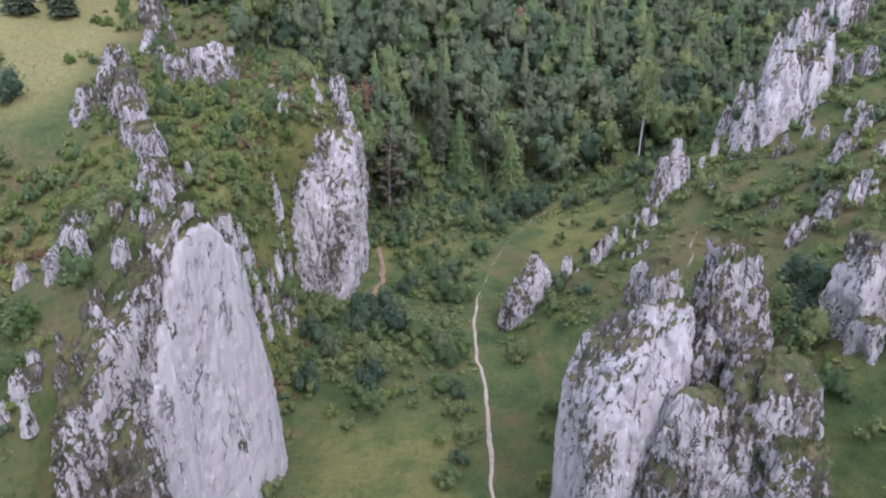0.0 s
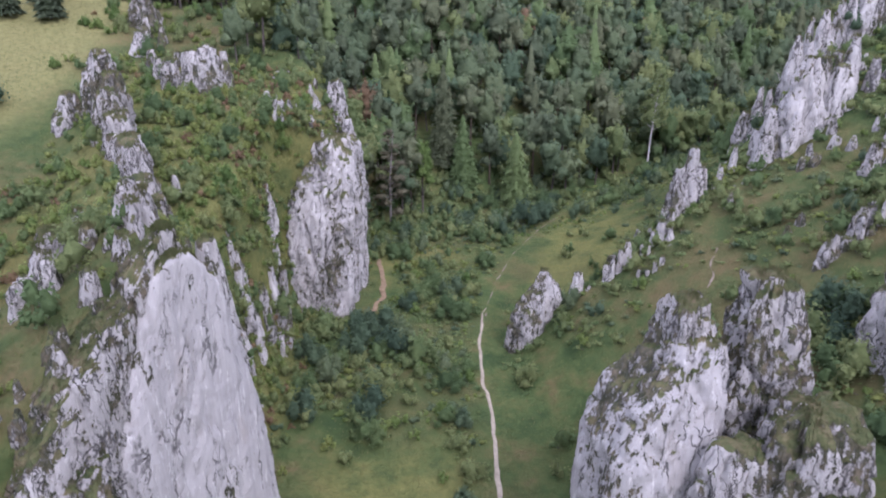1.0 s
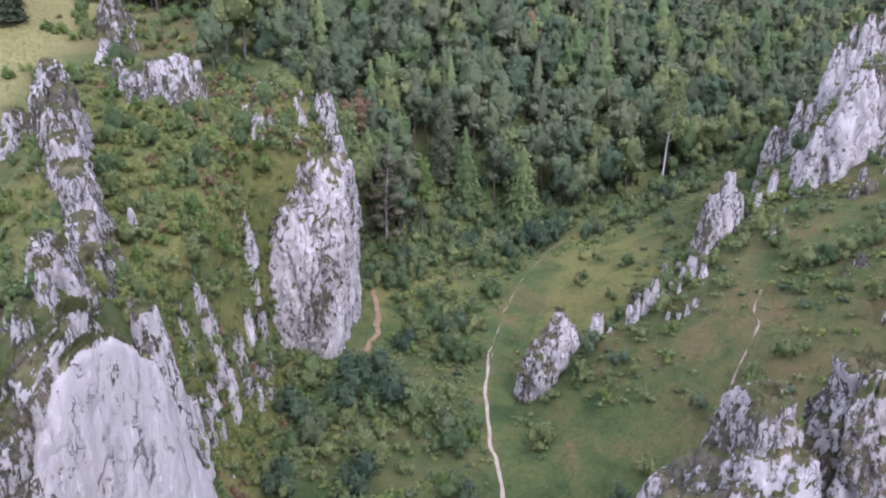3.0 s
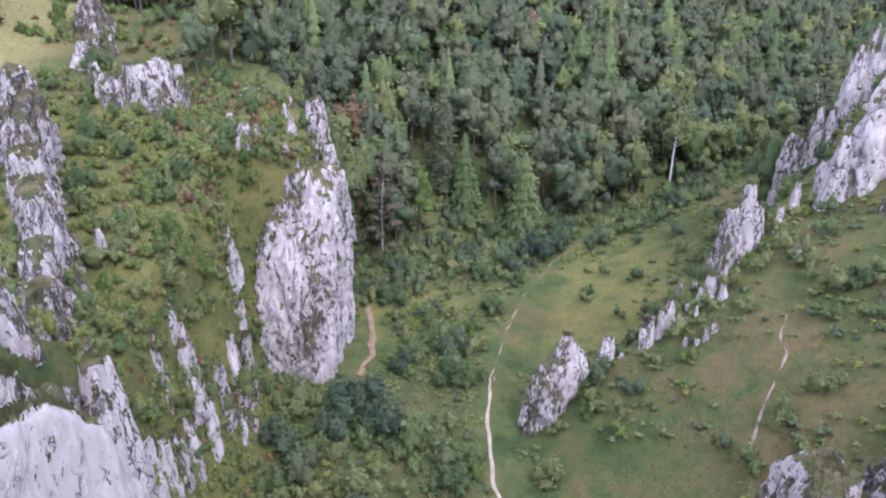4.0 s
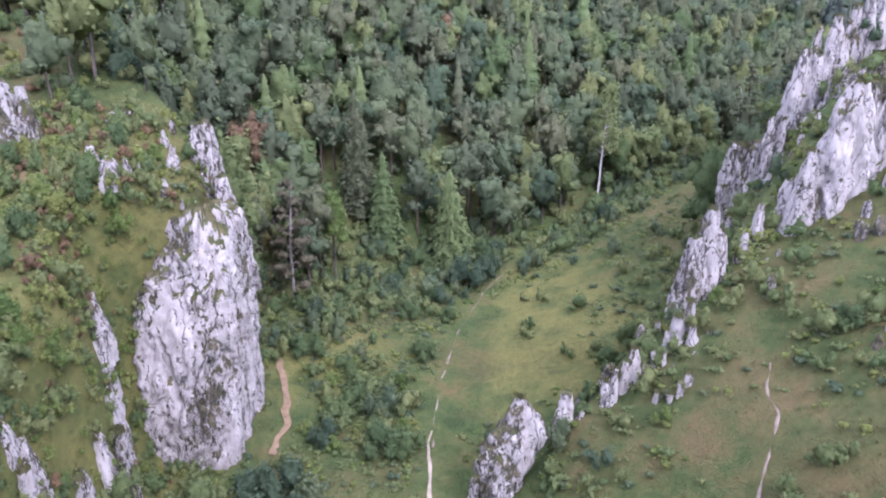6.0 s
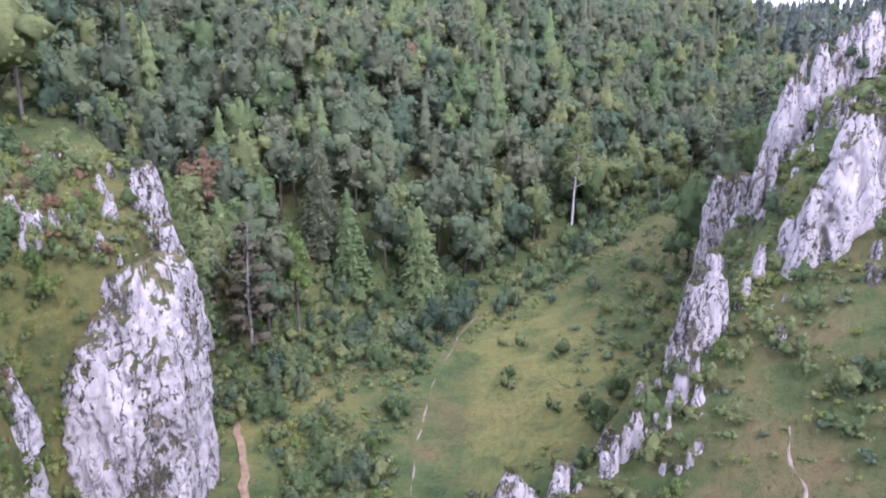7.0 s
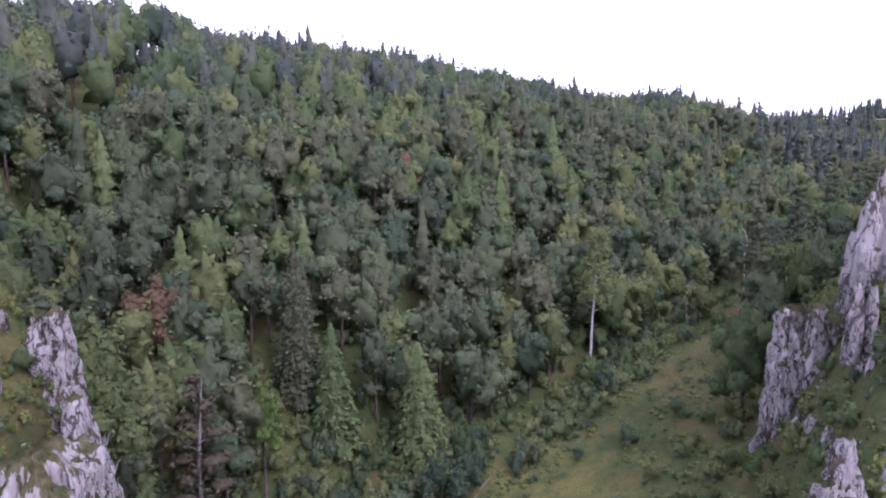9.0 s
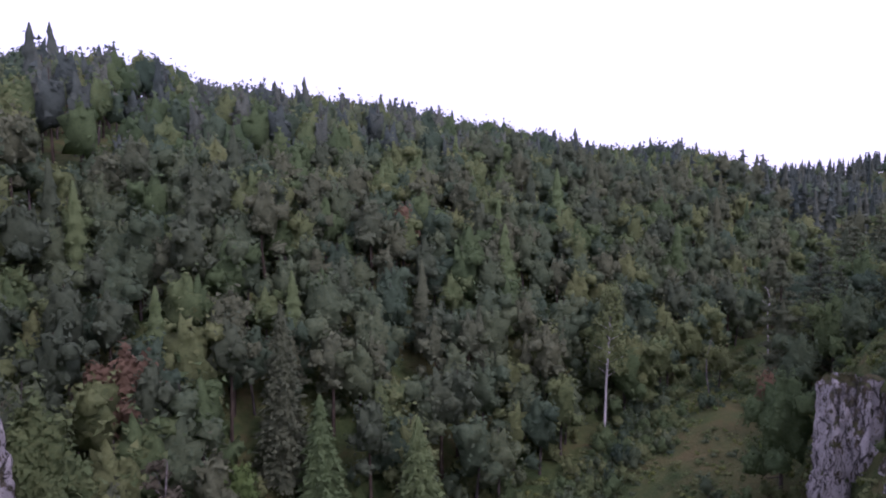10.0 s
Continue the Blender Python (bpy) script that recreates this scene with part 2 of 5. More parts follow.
SOIL_DULL = soil("dusty_track_soil", (0.12, 0.095, 0.068), (0.235, 0.195, 0.15))
SOIL_RED = soil("rusty_bare_soil", (0.12, 0.085, 0.05), (0.22, 0.155, 0.095))
GRASS = meadow()
BLADE = foliage("grass_blades", (0.068, 0.104, 0.036), (0.100, 0.126, 0.044), (0.150, 0.140, 0.062), 0.3)


# ---- mesh helpers ----
def hash3(ix, iy, iz, seed):
    h = (ix.astype(np.int64) * 374761393 + iy.astype(np.int64) * 668265263 + iz.astype(np.int64) * 1274126177 + seed * 974634777) & 0xFFFFFFFF
    h = ((h ^ (h >> 13)) * 1274126177) & 0xFFFFFFFF
    h = ((h ^ (h >> 16)) * 2246822519) & 0xFFFFFFFF
    return ((h ^ (h >> 15)) & 0xFFFFFF) / float(0xFFFFFF)


def vnoise(p, seed=0):
    """Value noise in 0..1 at the points p (n x 3)."""
    i = np.floor(p).astype(np.int64)
    f = p - i
    u = f * f * (3 - 2 * f)
    out = 0
    for dx in (0, 1):
        for dy in (0, 1):
            for dz in (0, 1):
                w = (u[:, 0] if dx else 1 - u[:, 0]) * (u[:, 1] if dy else 1 - u[:, 1]) * (u[:, 2] if dz else 1 - u[:, 2])
                out = out + w * hash3(i[:, 0] + dx, i[:, 1] + dy, i[:, 2] + dz, seed)
    return out


def fbm(p, octaves=4, seed=0, gain=0.5):
    out, amp, tot = 0, 1.0, 0.0
    for o in range(octaves):
        out = out + amp * vnoise(p * 2.03 ** o, seed + o * 17)
        tot += amp
        amp *= gain
    return out / tot


def cells(p, seed=0):
    """Distance to the nearest and second nearest of scattered seeds, and a random number of the nearest's cell."""
    i = np.floor(p).astype(np.int64)
    d1, d2, rnd = np.full(len(p), 9.0), np.full(len(p), 9.0), np.zeros(len(p))
    for dx in (-1, 0, 1):
        for dy in (-1, 0, 1):
            for dz in (-1, 0, 1):
                c = i + np.array((dx, dy, dz))
                q = c + np.stack([hash3(c[:, 0], c[:, 1], c[:, 2], seed + k) for k in (1, 2, 3)], 1)
                d = np.linalg.norm(p - q, axis=1)
                r = hash3(c[:, 0], c[:, 1], c[:, 2], seed + 4)
                near = d < d1
                d2 = np.where(near, d1, np.minimum(d2, d))
                rnd = np.where(near, r, rnd)
                d1 = np.where(near, d, d1)
    return d1, d2, rnd


def mesh_np(name, verts, faces, mats, slots=None, smooth=False, attrs=None, normals=None):
    """A mesh from arrays; faces all with the same number of corners."""
    me = bpy.data.meshes.new(name)
    faces = np.asarray(faces, np.int32)
    me.vertices.add(len(verts))
    me.vertices.foreach_set("co", np.asarray(verts, np.float32).ravel())
    me.loops.add(faces.size)
    me.loops.foreach_set("vertex_index", faces.ravel())
    me.polygons.add(len(faces))
    me.polygons.foreach_set("loop_start", np.arange(len(faces), dtype=np.int32) * faces.shape[1])
    me.update(calc_edges=True)
    if slots is not None:
        me.polygons.foreach_set("material_index", np.asarray(slots, np.int32))
    me.polygons.foreach_set("use_smooth", np.full(len(faces), smooth))
    for m in mats:
        me.materials.append(m)
    for k, v in (attrs or {}).items():
        a = me.attributes.new(k, "FLOAT", "POINT")
        a.data.foreach_set("value", np.asarray(v, np.float32))
    me.validate()
    if normals is not None:
        me.normals_split_custom_set_from_vertices(np.asarray(normals, np.float32))
    return me


def child(name, me, parent, label=""):
    ob = new(name, me)
    ob.parent = parent
    if label:
        tagged(ob, label)
    return ob


def sstep(a, b, x):
    t = np.clip((x - a) / (b - a), 0, 1)
    return t * t * (3 - 2 * t)


# ---- the lie of the land ----
def path_x(y):
    """Where the valley's footpath runs."""
    return np.interp(y, [-40, 30, 55, 70, 88, 98, 110, 123, 136, 143, 156, 175, 230], [3, 4, 4.8, 5.0, 4.4, 5.5, 8.0, 12.3, 19, 24, 33, 52, 120])


def crest_y(x):
    """The line of the right-hand spur's crest."""
    return 86 + 0.45 * (np.minimum(x, 36) - 9) + 0.75 * np.clip(x - 36, 0, 40)


def height(x, y):
    x, y = np.asarray(x, float), np.asarray(y, float)
    p3 = np.stack([x, y, 0 * x], -1).reshape(-1, 3)
    wob = (fbm(p3 / 22.0, 4, 3).reshape(x.shape) - 0.5)
    rough = (fbm(p3 / 4.0, 3, 8).reshape(x.shape) - 0.5)
    floor_z = np.interp(y, [-200, 40, 70, 95, 110, 137, 155, 172, 240, 400, 900], [-8, -3, -2, -1, 0.5, 1.2, 3, 6, 12, 15, 22])
    u = x - path_x(y)
    base = floor_z + 0.0035 * np.minimum(np.abs(u), 25) ** 2
    # spur on the right
    c = 0.64 * np.clip(x - 6.5, 0, 52) + 0.42 * np.clip(x - 58.5, 0, 90)
    d = y - crest_y(x)
    front = c - 0.10 * np.clip(-d, 0, 60) * sstep(4, 14, x)
    front = np.maximum(front, 0.62 * c)
    back = np.maximum(0.22 * np.clip(u - 9, 0, 60), c - 1.15 * np.clip(d, 0, 200))
    right = np.where(d < 0, front, back)
    z = base + right
    # shelf on the left, ending in the cliffs
    shelf = 8 + 0.30 * (y - 30) * (y > 30) + 0.10 * np.clip(-x - 25, -4, 120)
    shelf = np.minimum(shelf, 40 + 0.1 * np.clip(-x - 25, 0, 300))
    # the ridge that carries the fin
    q = np.clip(((x + 21) * -0.47 + (y - 49) * 0.883) / 51.0, -0.15, 1.1)
    w = (x + 21 + 24 * q) * 0.883 + (y - 49 - 45 * q) * 0.47
    along = np.abs((x + 21) * -0.47 + (y - 49) * 0.883 - 51 * q)
    crest = np.interp(q, [-0.15, 0.0, 0.1, 0.35, 0.6, 1.1], [27.0, 28.4, 29.0, 25.4, 27.0, 33.0])
    shelf = np.maximum(shelf, crest - np.where(w < 0, 0.62, 0.8) * np.abs(w) - 0.85 * along)
    edge = np.interp(y, [0, 36, 42, 54, 60, 66, 75, 88, 95, 99, 104, 113, 118, 124, 140], [-25, -23, -20.5, -19.2, -20.5, -22, -24.2, -22.6, -24.5, -23, -16, -15.5, -19, -26, -34])
    shelf = shelf - 0.8 * np.clip(x + 22.5, 0, 20) * sstep(90, 100, y)
    t = sstep(edge + 3.0, edge - 2.4, x)
    z = z * (1 - t) + np.maximum(z, shelf) * t
    # wooded hill behind
    v = -(x + 12) * 0.57 + (y - 120) * 0.82
    s = (x + 12) * 0.82 + (y - 120) * 0.57
    top = 46 - 0.046 * np.clip(s, -200, 500) + 5 * np.sin(s / 70.0 + 0.6)
    top = top + 3.0 + 8 * np.exp(-((s - 160) / 90) ** 2) + 4 * np.exp(-((s - 110) / 60) ** 2) - 0.15 * np.clip(s - 262, 0, 200)
    top = np.maximum(top, 8)
    hill = 0.56 * np.clip(v - 9 * np.exp(-(v / 30) ** 2), 0, 400)
    hill = top * (1 - np.exp(-hill / top * 1.25))
    hill = hill * np.where(v > 200, np.clip(1 - (v - 200) / 900, 0.5, 1), 1)
    z = np.where(v > 0, np.maximum(z, np.minimum(z, base + 6) + hill), z)
    # far wooded ridge that closes the valley
    far = np.hypot(x - 20, y - 60)
    az = np.degrees(np.arctan2(x - 20, y - 60))
    ridge = (46 + 15 * sstep(34, 47, az) + 1.5 * np.sin(az * 0.9)) * sstep(330, 560, far) * sstep(2, 20, az)
    z = np.maximum(z, ridge)
    return z + 2.2 * wob * sstep(3, 14, np.abs(u)) + 0.5 * rough


def hz(x, y):
    return float(height(np.array([x]), np.array([y]))[0])


def graded(lo, a, b, hi, step):
    out = list(np.arange(a, b + step / 2, step))
    g = step
    while out[-1] < hi:
        g *= 1.22
        out.append(out[-1] + g)
    g, low = step, []
    q = a
    while q > lo:
        g *= 1.22
        q -= g
        low.append(q)
    return np.array(low[::-1] + out)


gx, gy = graded(-2500, -75, 95, 2500, 0.9), graded(-1500, 10, 185, 2500, 0.9)
GX, GY = np.meshgrid(gx, gy)
GZ = height(GX, GY)
n_x, n_y = len(gx), len(gy)
idx = np.arange(n_x * n_y).reshape(n_y, n_x)
quads = np.stack([idx[:-1, :-1], idx[:-1, 1:], idx[1:, 1:], idx[1:, :-1]], -1).reshape(-1, 4)
gzx, gzy = np.gradient(GZ, gx, axis=1), np.gradient(GZ, gy, axis=0)
STONY = 0.55 * sstep(9, 5, np.abs(GY - crest_y(GX))) * (GX > 24) * (GX < 62)
DRY = np.clip(0.7 * sstep(-33, -37, GX) * sstep(105, 110, GY) * sstep(142, 134, GY) + sstep(-30, -42, GX) * sstep(95, 72, GY) * sstep(54, 64, GY) + 0.55 * sstep(14, 26, GX) * sstep(98, 86, GY) * sstep(48, 62, GY) + 0.3 * sstep(-13, -17, GX) * sstep(62, 48, GY) + 0.8 * sstep(-15, -18, GX) * sstep(-30, -24, GX) * sstep(98, 103, GY) * sstep(118, 112, GY), 0, 1)
LUSH = 0.9 * sstep(-17, -19, GX) * sstep(-48, -40, GX) * sstep(58, 64, GY) * sstep(120, 112, GY) + 1.0 * sstep(8, 13, GX - path_x(GY) * 0.55) * sstep(42, 30, GX) * sstep(98, 106, GY) * sstep(152, 140, GY) + 0.8 * sstep(-15, -11, GX) * sstep(3.5, 1, GX) * (1 - sstep(60, 70, GY) * sstep(112, 104, GY)) * sstep(130, 120, GY)
STRAW = sstep(-50, -58, GX) * sstep(84, 96, GY)
ground_mesh = mesh_np("ground", np.stack([GX, GY, GZ], -1).reshape(-1, 3), quads, [GRASS], None, True, {"dry": DRY.ravel(), "lush": np.clip(LUSH, 0, 1).ravel(), "stony": np.clip(STONY, 0, 1).ravel(), "straw": STRAW.ravel()})
ground = tagged(new("ground", ground_mesh), "rolling green and straw-coloured grassland of a narrow valley", "ground", kind="structure")


def strip(name, pts, width, mat, lift=0.06, wob=0.25, seed=1, broken=False):
    """A trodden way along pts, laid on the ground."""
    pts = np.array(pts, float)
    seg = np.r_[0, np.cumsum(np.hypot(*np.diff(pts, axis=0).T))]
    q = np.arange(0, seg[-1], 0.5)
    x, y = np.interp(q, seg, pts[:, 0]), np.interp(q, seg, pts[:, 1])
    tx, ty = np.gradient(x), np.gradient(y)
    ln = np.hypot(tx, ty)
    nx, ny = -ty / ln, tx / ln
    sh = fbm(np.stack([q / 5, 0 * q, 0 * q], 1), 3, seed) - 0.5
    wd = (width(y) if callable(width) else width) * (0.75 + 0.8 * (fbm(np.stack([q / 2.2, 0 * q + 5, 0 * q], 1), 3, seed) - 0.25))
    if broken:
        wd = wd * np.clip((fbm(np.stack([q / 1.6, 0 * q + 9, 0 * q], 1), 2, seed + 3) - 0.3) * 5, 0.02, 1)
    vs = []
    for k in (-1, -0.5, 0, 0.5, 1):
        px, py = x + nx * (sh * wob * 4 + k * wd / 2), y + ny * (sh * wob * 4 + k * wd / 2)
        vs.append(np.stack([px, py, height(px, py) + lift - 0.05 * abs(k)], 1))
    v = np.stack(vs, 1).reshape(-1, 3)
    i = np.arange(len(q) * 5).reshape(len(q), 5)
    f = np.stack([i[:-1, :-1], i[:-1, 1:], i[1:, 1:], i[1:, :-1]], -1).reshape(-1, 4)
    return new(name, mesh_np(name, v, f, [mat], None, True))


ys = np.arange(20, 160, 3.0)
tagged(strip("footpath", np.stack([path_x(ys[ys < 103]), ys[ys < 103]], 1), lambda y: np.interp(y, [20, 92, 102], [0.46, 0.42, 0.24]), SOIL, 0.07), "narrow pale trodden footpath winding through the valley meadow", "footpath", kind="structure")
tagged(strip("footpath", np.stack([path_x(ys[(ys > 97) & (ys < 146)]), ys[(ys > 97) & (ys < 146)]], 1), 0.26, SOIL_DULL, 0.07, 0.25, 4, True), "faint worn footpath half hidden in the valley meadow", "footpath", kind="structure")
tagged(strip("footpath", [(24.2, 70.5), (25.6, 72.5), (28.4, 76), (30.4, 78.8), (31.6, 81), (33.2, 83.6)], 0.27, SOIL_DULL, 0.06, 0.5, 7, True), "stony broken track climbing the grassy slope", "footpath", kind="structure")
tagged(strip("footpath", [(-11.2, 98), (-10.6, 102), (-10.4, 105), (-10.4, 108), (-11.0, 112), (-12.0, 116)], 0.8, SOIL_RED, 0.2, 0.5, 9), "rusty strip of bare soil at the foot of the cliff", "footpath", kind="structure")


# ---- limestone cliffs ----
def lobe(levels, seed, rough=1.0, power=3.0, cell=0.42, flute=1.0):
    """One rock body lofted from levels (z, x, y, half length, half thickness, turn), then broken up by cracks, flutes and pits."""
    zt, xt, yt, at_, bt, rt = levels[-1]
    dome = min(at_, bt)
    levels = list(levels) + [(zt + dome * h, xt, yt, at_ * w, bt * w, rt) for h, w in ((0.3, 0.88), (0.55, 0.66), (0.7, 0.38), (0.76, 0.08))]
    lv = np.array(levels, float)
    z0, z1 = lv[0, 0], lv[-1, 0]
    per = 2 * math.pi * max(np.hypot(l[3], l[4]) / 1.414 for l in levels)
    na = int(np.clip(per / cell, 20, 230))
    nz = int(np.clip((z1 - z0) / cell, 10, 130))
    zz = np.concatenate([np.linspace(z0, zt, nz), zt + dome * np.array((0.15, 0.3, 0.45, 0.58, 0.68, 0.74, 0.76))])
    nz = len(zz)
    th = np.linspace(0, 2 * math.pi, na, endpoint=False)
    Z, T = np.meshgrid(zz, th, indexing="ij")
    cx, cy, a, b = (np.interp(Z, lv[:, 0], lv[:, k]) for k in (1, 2, 3, 4))
    rot = np.radians(np.interp(Z, lv[:, 0], lv[:, 5]))
    ct, st = np.cos(T), np.sin(T)
    r = (np.abs(ct) ** power + np.abs(st) ** power) ** (-1 / power)
    size = np.minimum(a, b)
    lx, ly = a * r * ct, b * r * st
    ox, oy = np.cos(rot) * lx - np.sin(rot) * ly, np.sin(rot) * lx + np.cos(rot) * ly
    p = np.stack([cx + ox, cy + oy, Z], -1).reshape(-1, 3)
    nrm = np.stack([ox, oy, 0 * ox], -1).reshape(-1, 3)
    nrm /= np.maximum(np.linalg.norm(nrm, axis=1, keepdims=True), 1e-6)
    s = np.clip(size.ravel() / 2.0, 0.25, 1.0) * rough
    bent = p + 1.1 * (np.stack([fbm(p * 0.35, 3, seed + k) for k in (50, 60, 70)], 1) - 0.5)
    d1, d2, rnd = cells(bent * np.array((0.42, 0.42, 0.085)) + seed, seed)
    e1, e2, rnd2 = cells(bent * np.array((1.0, 1.0, 0.32)) + seed * 2, seed + 9)
    g1, g2, rnd3 = cells(bent * np.array((2.1, 2.1, 1.1)) + seed * 3, seed + 19)
    crack = np.clip((d2 - d1) / 0.10, 0, 1)
    crack2 = np.clip((e2 - e1) / 0.16, 0, 1)
    fl = 1 - np.abs(2 * fbm(p * np.array((0.55, 0.55, 0.05)), 3, seed + 5) - 1) * 2
    disp = 1.25 * (rnd - 0.5) - 0.65 * (1 - crack) + 0.6 * (rnd2 - 0.5) - 0.3 * (1 - crack2) + 0.42 * (rnd3 - 0.5) + 0.7 * flute * (fl - 0.4) + 0.9 * (fbm(p * 0.6, 4, seed) - 0.5)
    p = p + nrm * (disp * s)[:, None]
    top = np.clip((p[:, 2] - (z1 - 0.3 * (z1 - z0))) / (0.3 * (z1 - z0)), 0, 1)
    p[:, 2] += (2.2 * (rnd - 0.5) + 1.3 * (rnd2 - 0.5) + 0.5 * (rnd3 - 0.5)) * top * s
    i = np.arange(nz * na).reshape(nz, na)
    j = np.roll(i, -1, axis=1)
    f = np.stack([i[:-1], j[:-1], j[1:], i[1:]], -1).reshape(-1, 4)
    tip = len(p)
    p = np.vstack([p, p[i[-1]].mean(0) + (0, 0, 0.15)])
    cap = np.stack([i[-1], j[-1], np.full(na, tip), np.full(na, tip)], -1)
    return p, f, cap


LEDGES = []


def rock_part(name, parent, levels, mat, seed, label="", smooth=True, **kw):
    p, f, cap = lobe(levels, seed, **kw)
    a, d = p[f[:, 2]] - p[f[:, 0]], p[f[:, 3]] - p[f[:, 1]]
    n = np.cross(a, d)
    up = n[:, 2] / np.maximum(np.linalg.norm(n, axis=1), 1e-6)
    mid = p[f].mean(1)
    LEDGES.append(mid[(up > 0.62) & (fbm(mid * 0.45, 3, 77) > 0.44)])
    me = bpy.data.meshes.new(name)
    me.from_pydata(p.tolist(), [], f.tolist() + [c[:3] for c in cap.tolist()])
    me.polygons.foreach_set("use_smooth", np.full(len(me.polygons), smooth))
    me.materials.append(mat)
    return child(name, me, parent, label)


def column(x, y, top, base, rx, ry, rot=0, lean=(0, 0), tip=0.25, n=5):
    """Levels of a standing stone that narrows to its top; lean: how far the top is shifted."""
    out = []
    for k in range(n + 1):
        q = k / n
        w = 1 - (1 - tip) * q ** 2.2
        out.append((base + (top - base) * q, x + lean[0] * q, y + lean[1] * q, rx * w, ry * w, rot))
    return out


def cliff(name, label):
    return tagged(new(name), label, "cliff", "limestone outcrops of the valley")


r1 = cliff("limestone_cliff", "tall smooth grey limestone slab with a jagged grassy crest")


def blade(edges, thick, turn, origin):
    """Levels of an upright slab: edges are (z, near end, far end) along the turned axis through origin, thick the half thickness at those heights."""
    ax = (math.cos(radians(turn)), math.sin(radians(turn)))
    out = []
    for (z, lo, hi), th in zip(edges, thick):
        c = (lo + hi) / 2
        out.append((z, origin[0] + ax[0] * c - ax[1] * th, origin[1] + ax[1] * c + ax[0] * th, (hi - lo) / 2, th, turn))
    return out


rock_part("slab", r1, blade([(-6, -9.5, 12.0), (3, -9.2, 11.2), (8.3, -8.6, 10.5), (14, -7.4, 9.0), (17, -6.4, 7.9), (19.5, -5.4, 7.3), (21.6, -4.4, 6.9), (23.2, -3.6, 6.4), (25.0, -2.8, 5.4), (26.8, -1.8, 4.0), (28.2, -0.8, 2.6)], [2.9, 2.7, 2.6, 2.4, 2.2, 2.1, 2.0, 1.8, 1.6, 1.3, 0.9], 72, (-17.9, 46.5)), ROCK_SLAB, 11, rough=0.3, power=4.5, flute=0.5, cell=0.28)
rock_part("crest", r1, blade([(-4, -15.6, -3.0), (8, -15.0, -2.0), (14, -13.6, 2.0), (18, -12.0, 5.5), (21.0, -10.2, 6.2), (23.4, -7.8, 5.8), (25.6, -4.8, 5.0), (27.6, -2.4, 3.8), (29.2, -0.6, 2.4), (30.2, 0.4, 1.8)], [2.6, 2.4, 2.2, 2.0, 1.9, 1.7, 1.5, 1.2, 0.8, 0.5], 72, (-18.5, 46.7)), ROCK_MID, 19, rough=0.65, power=3.4, cell=0.24)
rock_part("buttress", r1, [(-4, -22.0, 36.5, 3.2, 2.6, 70), (8, -21.8, 37, 3.0, 2.5, 70), (14, -21.5, 38, 2.4, 2, 70), (18, -21.2, 39.5, 1.0, 0.9, 70)], ROCK_BARE, 12)
rock_part("crag", r1, column(-17.9, 54.2, 27.0, -2, 2.8, 2.0, 75, (-0.5, 0.3)), ROCK_BARE, 13, rough=0.55)
rock_part("crag", r1, column(-34.5, 61, 25.5, 9, 4.2, 3.0, 30, (0.3, 0.4)), ROCK, 14)
rock_part("crag", r1, column(-30.2, 58.0, 27.0, 12, 2.6, 1.8, 60, (0.6, 0.6)), ROCK, 15)
rock_part("crag", r1, column(-25.6, 47.0, 24.6, 10, 2.4, 1.6, 60, (0.8, 1.2)), ROCK, 16)
rock_part("crag", r1, column(-22.6, 54.6, 31.2, 22, 2.4, 1.3, 100), ROCK_BARE, 17)
rock_part("crag", r1, column(-37.6, 56.4, 16.5, 8, 1.8, 1.4, 20), ROCK_BARE, 18)
for k, (x, y, h, rx, ry) in enumerate([(-30.8, 53.6, 2.6, 1.7, 1.2), (-28.0, 53.8, 3.0, 1.7, 1.1), (-29.4, 51.4, 1.6, 1.1, 0.9), (-25.9, 51.2, 1.6, 1.2, 0.9), (-24.6, 55.2, 2.6, 2.2, 1.2),
                                        (-23.0, 38.0, 3.0, 1.9, 1.4), (-22.6, 35.4, 2.2, 1.6, 1.2), (-22.6, 51.4, 1.8, 1.3, 0.8), (-33.4, 57.2, 2.8, 1.4, 1.2), (-22.2, 48.2, 1.6, 1.2, 0.7), (-23.2, 45.2, 1.8, 1.4, 0.7), (-23.6, 41.6, 2.2, 1.4, 0.8), (-20.6, 52.6, 1.8, 1.1, 0.7), (-27.4, 48.2, 2.4, 1.0, 0.9)]):
    g = hz(x, y)
    rock_part("crag", r1, column(x, y, g + h, g - 5, rx, ry, 70 + 9 * k, (0.4, 0.5), 0.35), ROCK if k % 2 else ROCK_BARE, 150 + k, rough=0.9, cell=0.3)

fin = cliff("limestone_fin", "pale limestone fin climbing over the grassy shoulder")
for k, (x, y, top, a, b) in enumerate([(-24.2, 60.5, 28.2, 3.8, 1.8), (-28.0, 67.5, 27.8, 4.8, 2.2), (-32.6, 75.5, 30.2, 5.4, 2.6), (-36.2, 81.5, 31.6, 3.6, 2.4), (-38.6, 85.5, 33.8, 4.4, 2.8), (-42.6, 92.6, 37.4, 3.4, 2.6), (-40.8, 91.0, 35.0, 3.0, 2.2)]):
    rock_part("crag", fin, column(x, y, top, top - 18, a, b, 119, (-0.4, 0.7), 0.42), ROCK_BARE, 21 + k)
outlier = cliff("limestone_crag", "grassy limestone crag standing on the slope")
rock_part("crag", outlier, column(-46.8, 92, 33, 20, 3.2, 2.4, 20), ROCK_MID, 27)

